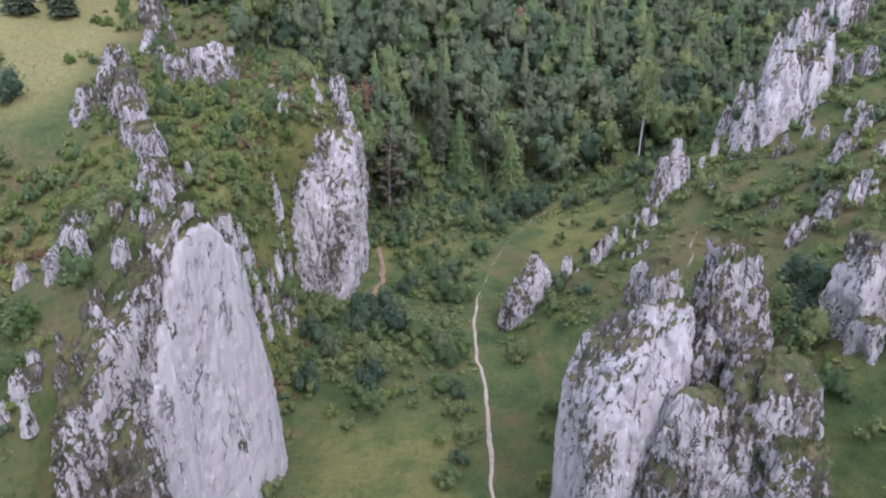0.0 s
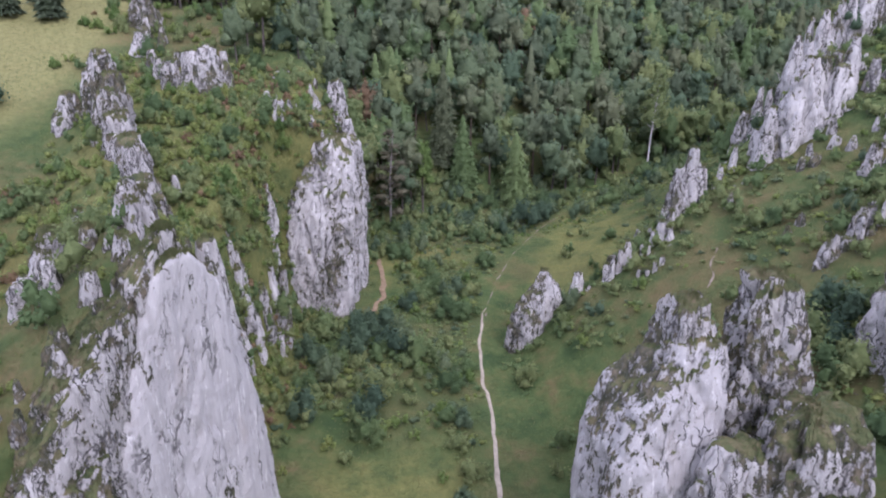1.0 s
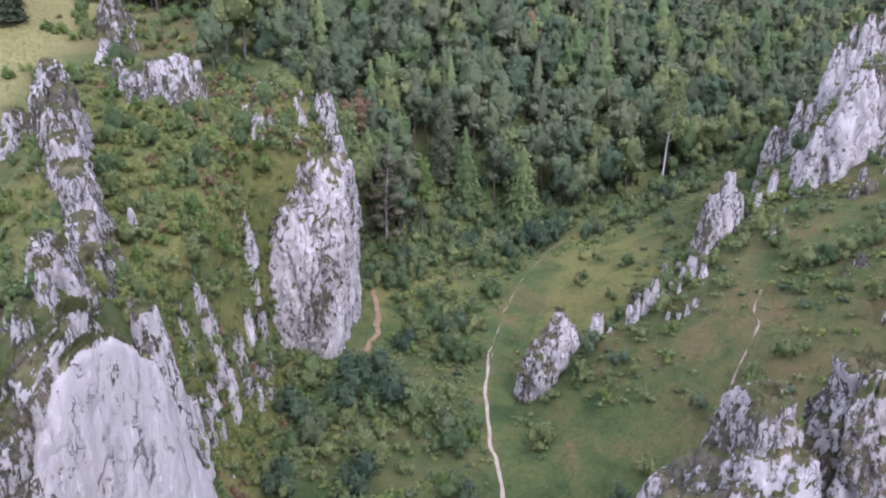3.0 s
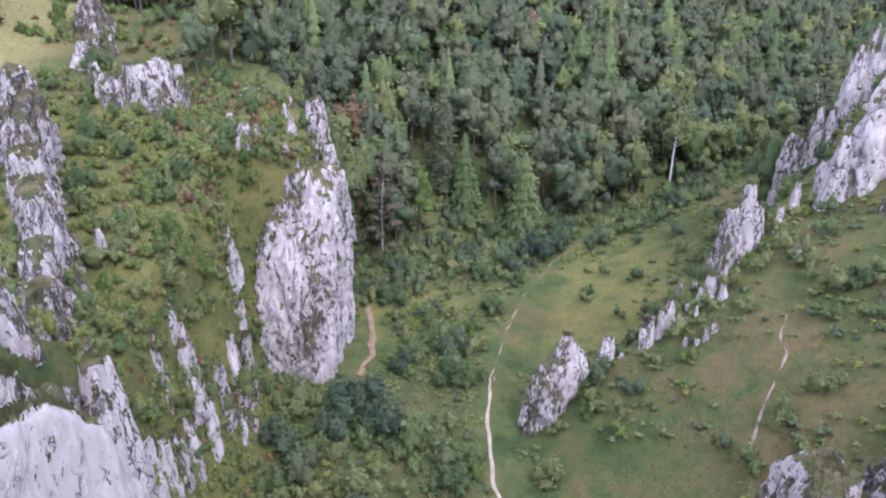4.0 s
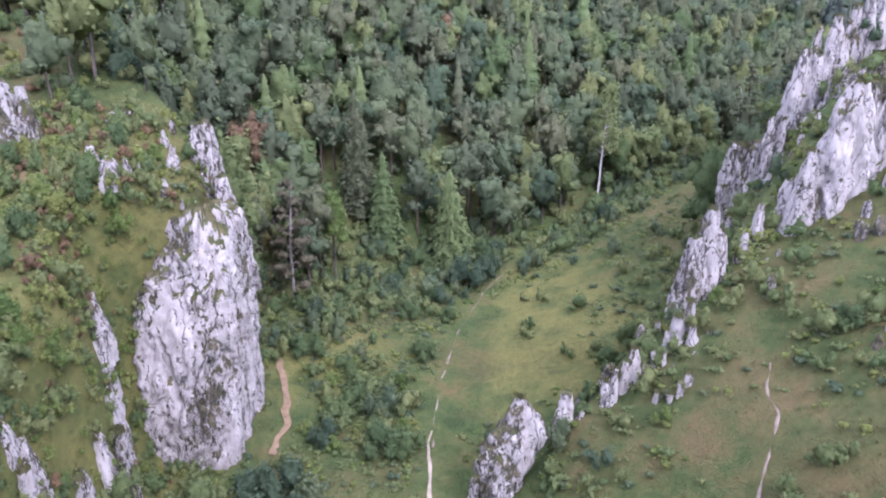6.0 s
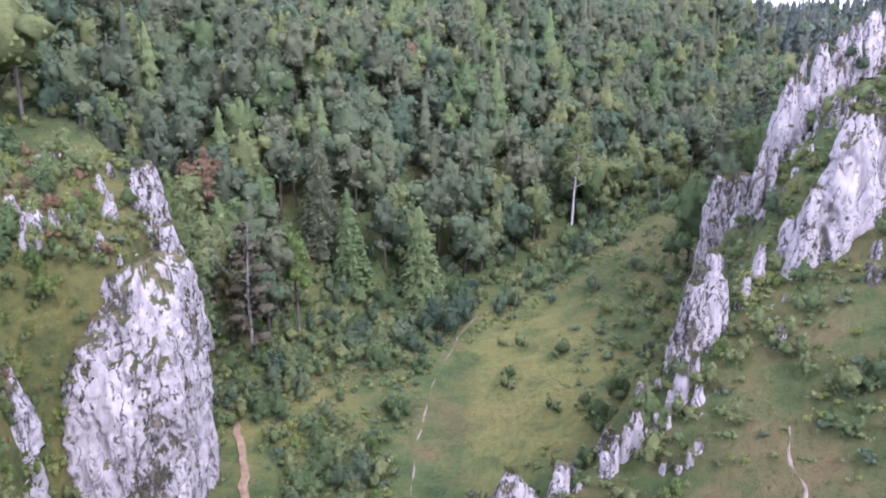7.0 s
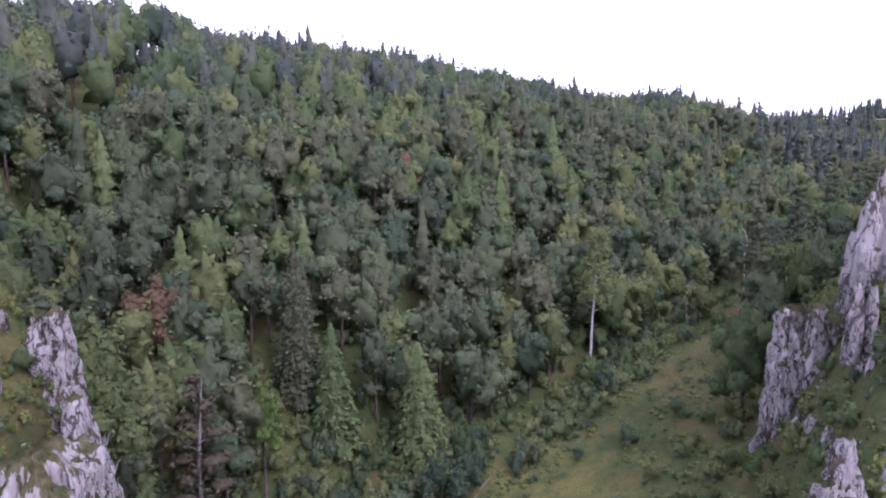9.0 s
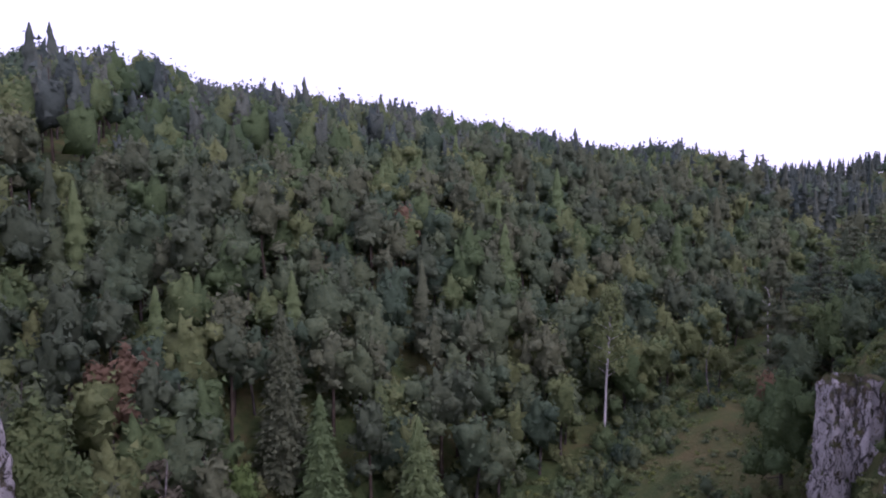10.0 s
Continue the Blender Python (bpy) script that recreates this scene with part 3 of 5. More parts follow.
r2 = cliff("limestone_cliff", "sheer white limestone cliff with dark runs and a grassy top")
rock_part("wall_face", r2, [(-5, -18.9, 103.5, 5.7, 7.6, -6), (6, -18.7, 103.8, 5.7, 7.2, -6), (13, -18.4, 104.2, 5.4, 6.7, -4), (18, -17.7, 104.8, 4.8, 5.9, 0), (21.0, -17.0, 105.4, 4.1, 5.2, 0), (23.0, -16.4, 106.0, 3.2, 4.4, 0)], ROCK_PALE, 31, rough=0.6, power=5.5, cell=0.28, label='sheer pale face, smooth below and pocked above')
rock_part("pinnacle", r2, column(-16.9, 112.6, 32.0, 20, 1.9, 1.6, 0, (-0.3, 0.3), 0.5), ROCK_BARE, 32)
rock_part("crag", r2, column(-34.2, 107.5, 37.6, 26, 2.4, 1.8, 0, tip=0.55), ROCK_BARE, 33)
rock_part("crag", r2, column(-36.4, 106.6, 36.6, 26, 2.0, 1.6, 10, tip=0.55), ROCK_BARE, 34)
rock_part("crag", r2, column(-39.2, 106.4, 35.8, 26, 1.9, 1.5, -10, tip=0.5), ROCK, 37)
rock_part("crag", r2, column(-32.0, 107.8, 36.8, 26, 1.3, 1.2, 0), ROCK, 38)
rock_part("crag", r2, column(-23.4, 102.4, 28.4, 20, 1.4, 0.9, 0), ROCK_BARE, 39)
rock_part("crag", r2, column(-24.5, 112.0, 33.6, 24, 4.2, 1.5, -8), ROCK, 35)
rock_part("crag", r2, column(-21.6, 100.4, 19, 2, 1.9, 2.6, 0, (0.6, 1.2)), ROCK, 36)
rock_part("crag", r2, column(-14.6, 109.5, 27.0, 14, 1.6, 2.4, 0, (-0.6, 0.6), 0.4), ROCK_BARE, 29)

ribs = cliff("limestone_ribs", "broken white limestone ribs breaking through scrub")
for k, (x, y, top, base, rx, ry) in enumerate([(-24.1, 94.9, 20.6, 14, 0.9, 1.3), (-23.7, 94.2, 14.8, 9, 0.8, 1.1), (-22.5, 90.6, 13.2, 6, 0.9, 1.4), (-21.9, 85.6, 12.2, 5, 0.9, 1.5), (-22.3, 82.3, 11.4, 4, 0.9, 1.3), (-22.6, 79.0, 10.6, 3, 1.0, 1.3), (-23.1, 75.4, 10.0, 3, 0.9, 1.2),
                                               (-20.7, 87.1, 11.6, -4, 0.8, 1.5), (-20.8, 85.8, 7.8, -3, 0.8, 1.2), (-20.7, 83.2, 4.6, -4, 0.8, 1.2), (-24.3, 78.2, 19.4, 12, 0.8, 1.1), (-23.7, 78.8, 16.8, 10, 0.9, 1.1), (-23.5, 77.7, 15.0, 8, 0.9, 1.2), (-24.5, 74.2, 18.2, 11, 0.8, 1.1), (-22.4, 80.6, 8.2, 2, 0.7, 0.9),
                                               (-29.6, 79.0, 25.8, 19, 0.5, 0.7), (-22.2, 71.0, 11.0, 2, 0.9, 1.4), (-21.6, 67.4, 12.5, 0, 1.0, 1.6), (-21.0, 63.6, 15.0, -2, 1.1, 1.6)]):
    rock_part("rib", ribs, column(x, y, top, base, rx, ry, 6 * (k % 4), (-0.5, 0.5), 0.45), ROCK if k % 3 == 1 else ROCK_PALE, 41 + 2 * k, rough=1.1, power=2.2, cell=0.26)

far_l = cliff("limestone_crag", "white limestone crag among trees on the wooded slope")
rock_part("crag", far_l, column(-51, 128, 45.5, 30, 3.6, 2.6, 0), ROCK_BARE, 47)
for k, (x, y, h, w) in enumerate([(-48, 117, 3.0, 1.6), (-44.5, 112, 2.6, 1.3), (-42.4, 109.0, 2.2, 1.0), (-46.0, 121, 2.6, 1.2), (-49.6, 124, 3.0, 1.4), (-41.0, 113.5, 1.8, 0.9)]):
    g = hz(x, y)
    rock_part("crag", far_l, column(x, y, g + h, g - 3, w, w * 0.8, 30 * k, (0.2, 0.2), 0.3), ROCK if k % 2 else ROCK_BARE, 180 + k, rough=0.9, cell=0.3)

r4 = cliff("limestone_cliff", "twin-peaked pale limestone tower with cracked faces")
rock_part("buttress", r4, [(-6, 13.9, 47.5, 4.3, 5.4, 6), (8, 14.0, 47.5, 4.1, 5.0, 6), (15, 14.3, 47.6, 3.9, 4.6, 6), (17.4, 14.9, 47.8, 3.4, 4.1, 6), (19.2, 15.7, 48.0, 2.7, 3.5, 6), (20.6, 16.2, 48.2, 2.2, 2.9, 6), (22.0, 16.6, 48.4, 1.8, 2.3, 6)], ROCK_FACE, 51, rough=0.34, power=4.2, flute=1.3, cell=0.22)
rock_part("peak", r4, column(16.4, 48.6, 24.0, 8, 2.5, 2.8, 10, (0.1, 0.4), 0.62), ROCK_BARE, 52, rough=0.6, cell=0.24)
rock_part("peak", r4, column(21.8, 48.6, 25.8, 4, 4.0, 3.4, -10, (0.4, 0.4), 0.42), ROCK_MID, 53, rough=0.7, cell=0.26)
rock_part("ledge", r4, column(23.0, 43.4, 18.0, 4, 4.3, 3.6, 5, tip=0.7), ROCK_MID, 54, rough=0.7, cell=0.26)
rock_part("ledge", r4, column(18.6, 42.0, 16.6, -2, 3.6, 3.0, 0, (-0.4, 1), 0.5), ROCK_BARE, 55, rough=0.7, cell=0.26)
rock_part("ledge", r4, column(24.2, 39.0, 15.4, 0, 3.0, 2.2, 5, tip=0.45), ROCK_GRASSY, 56, cell=0.34)
rock_part("ledge", r4, column(20.4, 36.4, 11.5, -4, 2.6, 2.2, 0), ROCK_GRASSY, 57, cell=0.34)

edge_r = cliff("limestone_outcrop", "rounded limestone outcrop in scrub on the steep slope")
rock_part("boulder", edge_r, column(38.8, 57.5, 23.6, 8, 3.2, 2.8, 0, tip=0.5), ROCK_BARE, 61)
rock_part("boulder", edge_r, column(37.2, 54.0, 17.0, 6, 2.2, 2.2, 0, tip=0.4), ROCK_BARE, 62)
rock_part("boulder", edge_r, column(39.6, 52.5, 15.0, 5, 2.6, 2.0, 20, tip=0.4), ROCK, 63)
small_r = cliff("limestone_outcrop", "low broken limestone teeth on the grassy slope")
for k, (x, y, h) in enumerate([(39.6, 72, 2.6), (42.5, 73, 3.2), (44.5, 75, 2.4), (46.5, 74, 3.0), (50, 84, 3.4), (54, 88, 3.0)]):
    g = hz(x, y)
    for m, (dx, dy, q) in enumerate([(0, 0, 1.0), (1.3, 0.4, 0.6), (-1.1, -0.3, 0.75)]):
        rock_part("tooth", small_r, column(x + dx, y + dy, g + h * q, g - 2, 0.8, 0.6, 20 * k + 50 * m, (0.2, 0.2), 0.2), ROCK_BARE, 64 + 3 * k + m, rough=1.5, cell=0.24)

r3 = cliff("limestone_ridge", "row of weathered white limestone pinnacles along a grassy spur")
rock_part("pinnacle", r3, [(-2, 10.0, 87.6, 2.4, 2.0, 0), (2, 10.2, 87.8, 2.3, 1.9, 0), (5, 11.4, 88.4, 2.4, 1.9, 0), (7.2, 12.6, 89, 2.3, 1.7, 0), (8.6, 12.8, 89.2, 1.5, 1.2, 0), (10.8, 12.7, 89.2, 0.3, 0.3, 0)], ROCK_PALE, 71, rough=0.62, power=1.8, cell=0.24)
for k, (x, y, top, rx) in enumerate([(17.4, 90.4, 9.8, 0.95), (18.9, 90.0, 8.4, 0.8), (17.8, 88.0, 5.6, 0.4), (20.9, 89.6, 11.4, 0.7), (21.7, 89.4, 12.6, 0.75), (22.7, 89.6, 13.4, 0.6), (23.6, 90.0, 14.4, 0.7), (24.5, 90.0, 13.4, 0.4), (25.4, 90.0, 14.2, 0.55), (26.2, 89.4, 14.0, 0.4), (24.3, 86.2, 12.0, 0.45), (25.0, 85.4, 12.2, 0.5),
                                     (26.0, 85.4, 13.2, 0.4), (26.9, 86.0, 13.8, 0.35), (26.8, 90.6, 15.6, 0.6), (28.0, 91.0, 16.8, 0.7), (28.8, 89.6, 16.2, 0.45), (29.4, 91.8, 18.0, 0.7), (30.2, 89.4, 16.4, 0.4)]):
    rock_part("pinnacle", r3, column(x, y, top, top - 5, rx, rx * 1.1, 15 * k, (0.1, 0.2), 0.4), ROCK_PALE, 172 + k, rough=1.0, power=2.0, cell=0.2)
for k, (x, y, top, base, rx, ry) in enumerate([(31.0, 95.6, 22.9, 12, 1.7, 1.9), (32.8, 96.4, 25.3, 14, 1.5, 1.6), (34.8, 97.4, 22.6, 16, 1.0, 0.9), (36.9, 97.0, 22.8, 17, 1.1, 0.8), (39.2, 98.6, 25.2, 18, 1.0, 0.8), (42.0, 98.6, 27.4, 19, 1.3, 1.2)]):
    rock_part("crag", r3, column(x, y, top, base, rx, ry, 20 * k, (0.3, 0.2), 0.35), ROCK_BARE, 83 + k, rough=0.8, cell=0.34)
rock_part("slab", r3, column(47.0, 98.4, 36.8, 18, 4.1, 2.7, 15, (0.9, 0.4), 0.22), ROCK_PALE, 91, rough=0.6, cell=0.28)
rock_part("slab", r3, column(51.8, 99.0, 35.6, 20, 2.8, 2.2, 10, (0.6, 0.3), 0.35), ROCK_PALE, 93, rough=0.7, cell=0.3)
rock_part("crag", r3, column(42.6, 97.2, 30.6, 17, 1.6, 1.5, 15, (0.5, 0.4), 0.3), ROCK_BARE, 92, rough=0.7)
for k, (x, y, top, base, rx, ry) in enumerate([(50.2, 99.8, 36.6, 27, 1.2, 1.0), (52.2, 100.6, 37.2, 28, 0.9, 0.9), (54.7, 101.8, 39.2, 30, 1.7, 1.2), (57.0, 100.2, 36.6, 29, 1.5, 1.1), (60.0, 100.2, 37.6, 30, 2.2, 1.4), (50.0, 95.0, 29.6, 22, 1.1, 0.8),
                                                (55.7, 121.0, 34.4, 26.2, 1.4, 1.2), (55.7, 119.5, 38.6, 28.9, 1.3, 1.1), (57.6, 119.0, 37.6, 29.9, 1.2, 1.0), (57.8, 120.5, 41.1, 32.8, 1.1, 0.9), (59.3, 119.5, 42.3, 33.5, 1.5, 1.3), (59.8, 118.5, 40.2, 32.9, 1.1, 0.9), (61.2, 119.0, 43.7, 34.8, 1.3, 1.1), (62.6, 118.5, 44.5, 36.4, 1.1, 1.0), (65.1, 119.0, 46.2, 38.7, 1.6, 1.4), (67.4, 119.0, 46.5, 38.6, 1.6, 1.4), (47.3, 111.5, 31.6, 24.5, 0.9, 0.7), (48.6, 111.0, 31.6, 23.3, 0.8, 0.6), (57.2, 121.8, 29.8, 16, 1.8, 1.5)]):
    rock_part("crag", r3, column(x, y, top, base, rx, ry, 25 * k, (0.3, 0.3), 0.35), ROCK_BARE if k % 3 else ROCK, 130 + k, rough=0.8, cell=0.34)
for k, (x, y, top, base, rx, ry) in enumerate([(51.6, 124.2, 25.2, 4, 3.0, 2.8), (52.5, 122.5, 25.9, 6, 2.6, 2.2), (55.5, 122.5, 24.2, 6, 2.4, 2.0), (61.6, 121.0, 36.5, 14, 1.8, 1.6), (64.8, 121.0, 41.5, 18, 2.2, 2.0)]):
    rock_part("crag", r3, column(x, y, top, base, rx, ry, 15 * k, (0.6, 0.4), 0.4), ROCK_BARE if k % 2 == 0 else ROCK, 110 + k, rough=0.8)
rock_part("crag", r3, column(58.2, 130.0, 22.6, 6, 4.0, 2.6, 10, (0.2, 0.4), 0.75), ROCK_PALE, 97, rough=0.9, cell=0.34)
rock_part("crag", r3, column(63.6, 129.4, 22.0, 8, 3.0, 2.2, 0, (0.3, 0.3), 0.6), ROCK_PALE, 98, rough=0.9, cell=0.34)
rock_part("crag", r3, column(48.8, 122.0, 20.5, 4, 1.8, 1.8, 0), ROCK, 96)

# ---- trees and scrub ----
def leaf_quads(centers, normals, size, rng, droop=None, long=1.0):
    """A spray of leaves as one three-cornered blade at each centre."""
    n = len(centers)
    nr = normals + rng.normal(0, 0.55, (n, 3))
    nr /= np.linalg.norm(nr, axis=1, keepdims=True)
    t = np.cross(nr, rng.normal(0, 1, (n, 3)))
    t /= np.maximum(np.linalg.norm(t, axis=1, keepdims=True), 1e-6)
    if droop is not None:
        t = droop + rng.normal(0, 0.25, (n, 3))
        t /= np.linalg.norm(t, axis=1, keepdims=True)
    b = np.cross(nr, t)
    b /= np.maximum(np.linalg.norm(b, axis=1, keepdims=True), 1e-6)
    s = size * rng.uniform(0.6, 1.35, (n, 1))
    w = s * rng.uniform(0.6, 0.95, (n, 1))
    v = np.stack([centers - b * w - t * s * 0.5, centers + b * w - t * s * 0.5 * rng.uniform(0, 1.4, (n, 1)), centers + t * s * 1.15 * long + nr * s * 0.3], 1).reshape(-1, 3)
    soft = normals / np.maximum(np.linalg.norm(normals, axis=1, keepdims=True), 1e-6) + 0.6 * nr + (0, 0, 0.25)
    soft /= np.linalg.norm(soft, axis=1, keepdims=True)
    return v, np.arange(3 * n).reshape(n, 3)[:, ::-1], np.repeat(soft, 3, 0)


def split(q):
    """Quads cut into triangles."""
    return np.concatenate([q[:, [0, 1, 2]], q[:, [0, 2, 3]]])


def tube(points, radii, sides=6):
    """A tapered limb through points."""
    pts = np.array(points, float)
    vs = []
    for k, (p, r) in enumerate(zip(pts, radii)):
        d = pts[min(k + 1, len(pts) - 1)] - pts[max(k - 1, 0)]
        d /= np.linalg.norm(d)
        a = np.cross(d, (0.31, 0.95, 0.05))
        a /= np.linalg.norm(a)
        c = np.cross(d, a)
        th = np.linspace(0, 2 * math.pi, sides, endpoint=False)
        vs.append(p + r * (np.cos(th)[:, None] * a + np.sin(th)[:, None] * c))
    v = np.concatenate(vs)
    i = np.arange(len(pts) * sides).reshape(len(pts), sides)
    j = np.roll(i, -1, axis=1)
    return v, split(np.stack([i[:-1], j[:-1], j[1:], i[1:]], -1).reshape(-1, 4))


def join(items):
    vs, fs, ns, o = [], [], [], 0
    for it in items:
        v, f = it[:2]
        vs.append(v)
        fs.append(f + o)
        ns.append(it[2] if len(it) > 2 else np.zeros_like(v))
        o += len(v)
    return np.concatenate(vs), np.concatenate(fs), np.concatenate(ns)


def sphere_pts(n, rng):
    p = rng.normal(0, 1, (n, 3))
    return p / np.linalg.norm(p, axis=1, keepdims=True)


def lumpy(dirs, lumps, weight, reach, low):
    """How far a leafy crown swells in each direction: low between the lumps, 1 on them."""
    cosang = np.clip(dirs @ lumps.T, -1, 1)
    return low + (1 - low) * np.max(weight * np.exp((cosang - 1) / reach), axis=1)


def even_dirs(n, rng, lowest=-0.55):
    """Directions spread evenly and a little unevenly over a ball, from lowest upwards."""
    k = np.arange(n) + 0.5
    z = lowest + (1 - lowest) * k / n + rng.normal(0, 0.06, n)
    z = np.clip(z, -0.95, 0.99)
    a = k * 2.39996 + rng.normal(0, 0.25, n)
    s = np.sqrt(1 - z * z)
    return np.stack([np.cos(a) * s, np.sin(a) * s, z], 1)


def crown_body(rng, centre, half, lumps, weight, reach, low, rows, cols, leaves, leaf, fuzz=0.13, inner=0.93):
    """A leafy mass: a swelling inner body, and leaf sprays standing off it all over."""
    centre, half = np.asarray(centre, float), np.asarray(half, float)
    ph = np.linspace(0.02, math.pi * 0.90, rows)
    th = np.linspace(0, 2 * math.pi, cols, endpoint=False)
    P, T = np.meshgrid(ph, th, indexing="ij")
    T = T + 0.5 * (np.arange(rows) % 2)[:, None] * 2 * math.pi / cols
    d = np.stack([np.sin(P) * np.cos(T), np.sin(P) * np.sin(T), np.cos(P)], -1).reshape(-1, 3)
    r = lumpy(d, lumps, weight, reach, low) * rng.uniform(0.9, 1.06, len(d)) * inner
    v = centre + d * r[:, None] * half
    i = np.arange(rows * cols).reshape(rows, cols)
    j = np.roll(i, -1, axis=1)
    f = split(np.stack([i[:-1], i[1:], j[1:], j[:-1]], -1).reshape(-1, 4))
    body = (v, f, np.zeros_like(v))
    q = sphere_pts(leaves, rng)
    q[:, 2] = np.where(q[:, 2] < -0.6, -q[:, 2], q[:, 2])
    near = lumps[np.argmax(q @ lumps.T, axis=1)]
    rr = lumpy(q, lumps, weight, reach, low) * (1 + fuzz * rng.uniform(-0.9, 1.0, leaves))
    nq = q / half
    nq /= np.linalg.norm(nq, axis=1, keepdims=True)
    c = centre + q * rr[:, None] * half
    return [body, leaf_quads(c, nq + 2.4 * (q - near) + (0, 0, 0.25), leaf, rng)]


def broad_tree(seed, h, n_leaf, leaf, wide=0.27, clumps=22, low=0.3, limbed=True, grid=(15, 20), side=5):
    """Trunk with limbs, and a swelling crown: a main dome with smaller heads grown round it, all of leafy clumps."""
    rng = np.random.default_rng(seed)
    rad = wide * h
    low = max(low, 1 - 3.6 * wide) if side else low
    heads = [((0, 0, h * (0.92 * low + 1.0) / 2), rad * 0.82, h * (1 - 0.92 * low) / 2, 0.55)]
    for k in range(side):
        a = k * 2.4 + rng.normal(0, 0.3)
        s = rad * rng.uniform(0.42, 0.62)
        heads.append(((math.cos(a) * rad * 0.62, math.sin(a) * rad * 0.62, h * (low + (0.74 - low) * (k + 0.6) / side) + 0.3 * s), s, s * rng.uniform(0.85, 1.15), 0.45 / side))
    items, limbs = [], [tube([(0, 0, -0.6), (0.02 * h * rng.normal(), 0.02 * h * rng.normal(), 0.4 * h), (0, 0, 0.85 * h)], [0.014 * h + 0.04, 0.010 * h, 0.003 * h], 6)]
    for k, (c, r, half, share) in enumerate(heads):
        n = clumps if k == 0 else max(7, clumps // 3)
        g = grid if k == 0 else (max(5, grid[0] // 2), max(7, grid[1] // 2))
        items += crown_body(rng, c, (r, r, half), even_dirs(n, rng, -0.7), rng.uniform(0.62, 1.0, n), 0.05 if k == 0 else 0.1, 0.42, *g, int(n_leaf * share), leaf, 0.2)
        if limbed and k:
            limbs.append(tube([(0, 0, max(0.15 * h, c[2] - 0.2 * h)), (c[0] * 0.5, c[1] * 0.5, c[2] - 0.07 * h), c], [0.006 * h, 0.004 * h, 0.0015 * h], 4))
    return join(limbs), join(items)


def pine_tree(seed, h, n_leaf, leaf, limbed=True, low=0.2, plates=24, grid=(4, 7)):
    """Scots pine: bare lower trunk, ragged level sprays of needles above."""
    rng = np.random.default_rng(seed)
    items, limbs = [], [tube([(0, 0, -0.6), (0.012 * h * rng.normal(), 0, 0.5 * h), (0.02 * h * rng.normal(), 0.02 * h * rng.normal(), 0.97 * h)], [0.013 * h, 0.009 * h, 0.002 * h], 6)]
    for k in range(plates):
        q = k / (plates - 1)
        z = h * (low + (0.95 - low) * q)
        reach = h * 0.185 * (1 - 0.8 * q ** 2.0) * rng.uniform(0.6, 1.15)
        a = 2.4 * k + rng.normal(0, 0.5)
        c = np.array((math.cos(a) * reach * 0.62, math.sin(a) * reach * 0.62, z + rng.normal(0, 0.012 * h)))
        s = 0.025 * h + reach * rng.uniform(0.45, 0.7)
        items += crown_body(rng, c, (s, s, 0.42 * s + 0.008 * h), even_dirs(7, rng, -0.3), rng.uniform(0.6, 1, 7), 0.1, 0.4, *grid, n_leaf // plates, leaf, 0.45, 0.8)
        if limbed:
            limbs.append(tube([(0, 0, z - 0.03 * h), tuple(c)], [0.004 * h, 0.0015 * h], 4))
    return join(limbs), join(items)


def spruce_tree(seed, h, n_leaf, leaf, wide=0.17, low=0.06, tiers=11, cols=15, sag=0.35):
    """Conical conifer: whorls of boughs that spread and droop, each tier smaller than the one below."""
    rng = np.random.default_rng(seed)
    boughs = 7
    off = rng.uniform(0, 6.28, tiers + 1)
    wt = rng.uniform(0.82, 1.1, (tiers + 1, boughs))

    def spread(u, a):
        """Half width at the height u (0..1) and angle a, and how far out in its tier that lies."""
        k = np.clip((u * tiers).astype(int), 0, tiers)
        w = u * tiers - k
        b = ((a + off[k]) / 6.2832 * boughs) % boughs
        ib = b.astype(int) % boughs
        finger = 0.80 + 0.20 * np.cos((b - ib - 0.5) * 6.2832)
        cone = wide * h * ((1 - u) ** 0.72 * 0.97 + 0.012)
        return cone * (1 - 0.36 * w ** 0.8) * finger * wt[k, ib]

    rows = tiers * 3
    ug = np.linspace(0, 0.985, rows)
    U, A = np.meshgrid(ug, np.linspace(0, 2 * math.pi, cols, endpoint=False), indexing="ij")
    r = spread(U.ravel(), A.ravel()) * 0.84
    out = np.stack([np.cos(A.ravel()), np.sin(A.ravel()), 0 * r], 1)
    v = out * r[:, None]
    v[:, 2] = h * (low + (1 - low) * U.ravel()) - sag * r * 0.7
    i = np.arange(rows * cols).reshape(rows, cols)
    j = np.roll(i, -1, axis=1)
    f = split(np.stack([i[:-1], j[:-1], j[1:], i[1:]], -1).reshape(-1, 4))
    body = (v, f, np.zeros_like(v))
    u = 1 - np.sqrt(rng.uniform(0.0, 1, n_leaf))
    k = np.floor(u * tiers)
    u = np.clip((k + rng.beta(1.1, 2.2, n_leaf)) / tiers, 0, 0.99)
    a = rng.uniform(0, 6.2832, n_leaf)
    r = spread(u, a) * rng.uniform(0.72, 1.12, n_leaf)
    out = np.stack([np.cos(a), np.sin(a), 0 * a], 1)
    c = out * r[:, None]
    c[:, 2] = h * (low + (1 - low) * u) - sag * r * 0.7
    crown = leaf_quads(c, out * 0.7 + (0, 0, 0.75), leaf * (0.65 + 0.5 * (1 - u))[:, None], rng, out * 0.9 + (0, 0, -0.35), 1.2)
    return join([tube([(0, 0, -0.6), (0, 0, 0.5 * h), (0, 0, 1.0 * h)], [0.013 * h, 0.008 * h, 0.0015 * h], 6)]), join([body, crown])


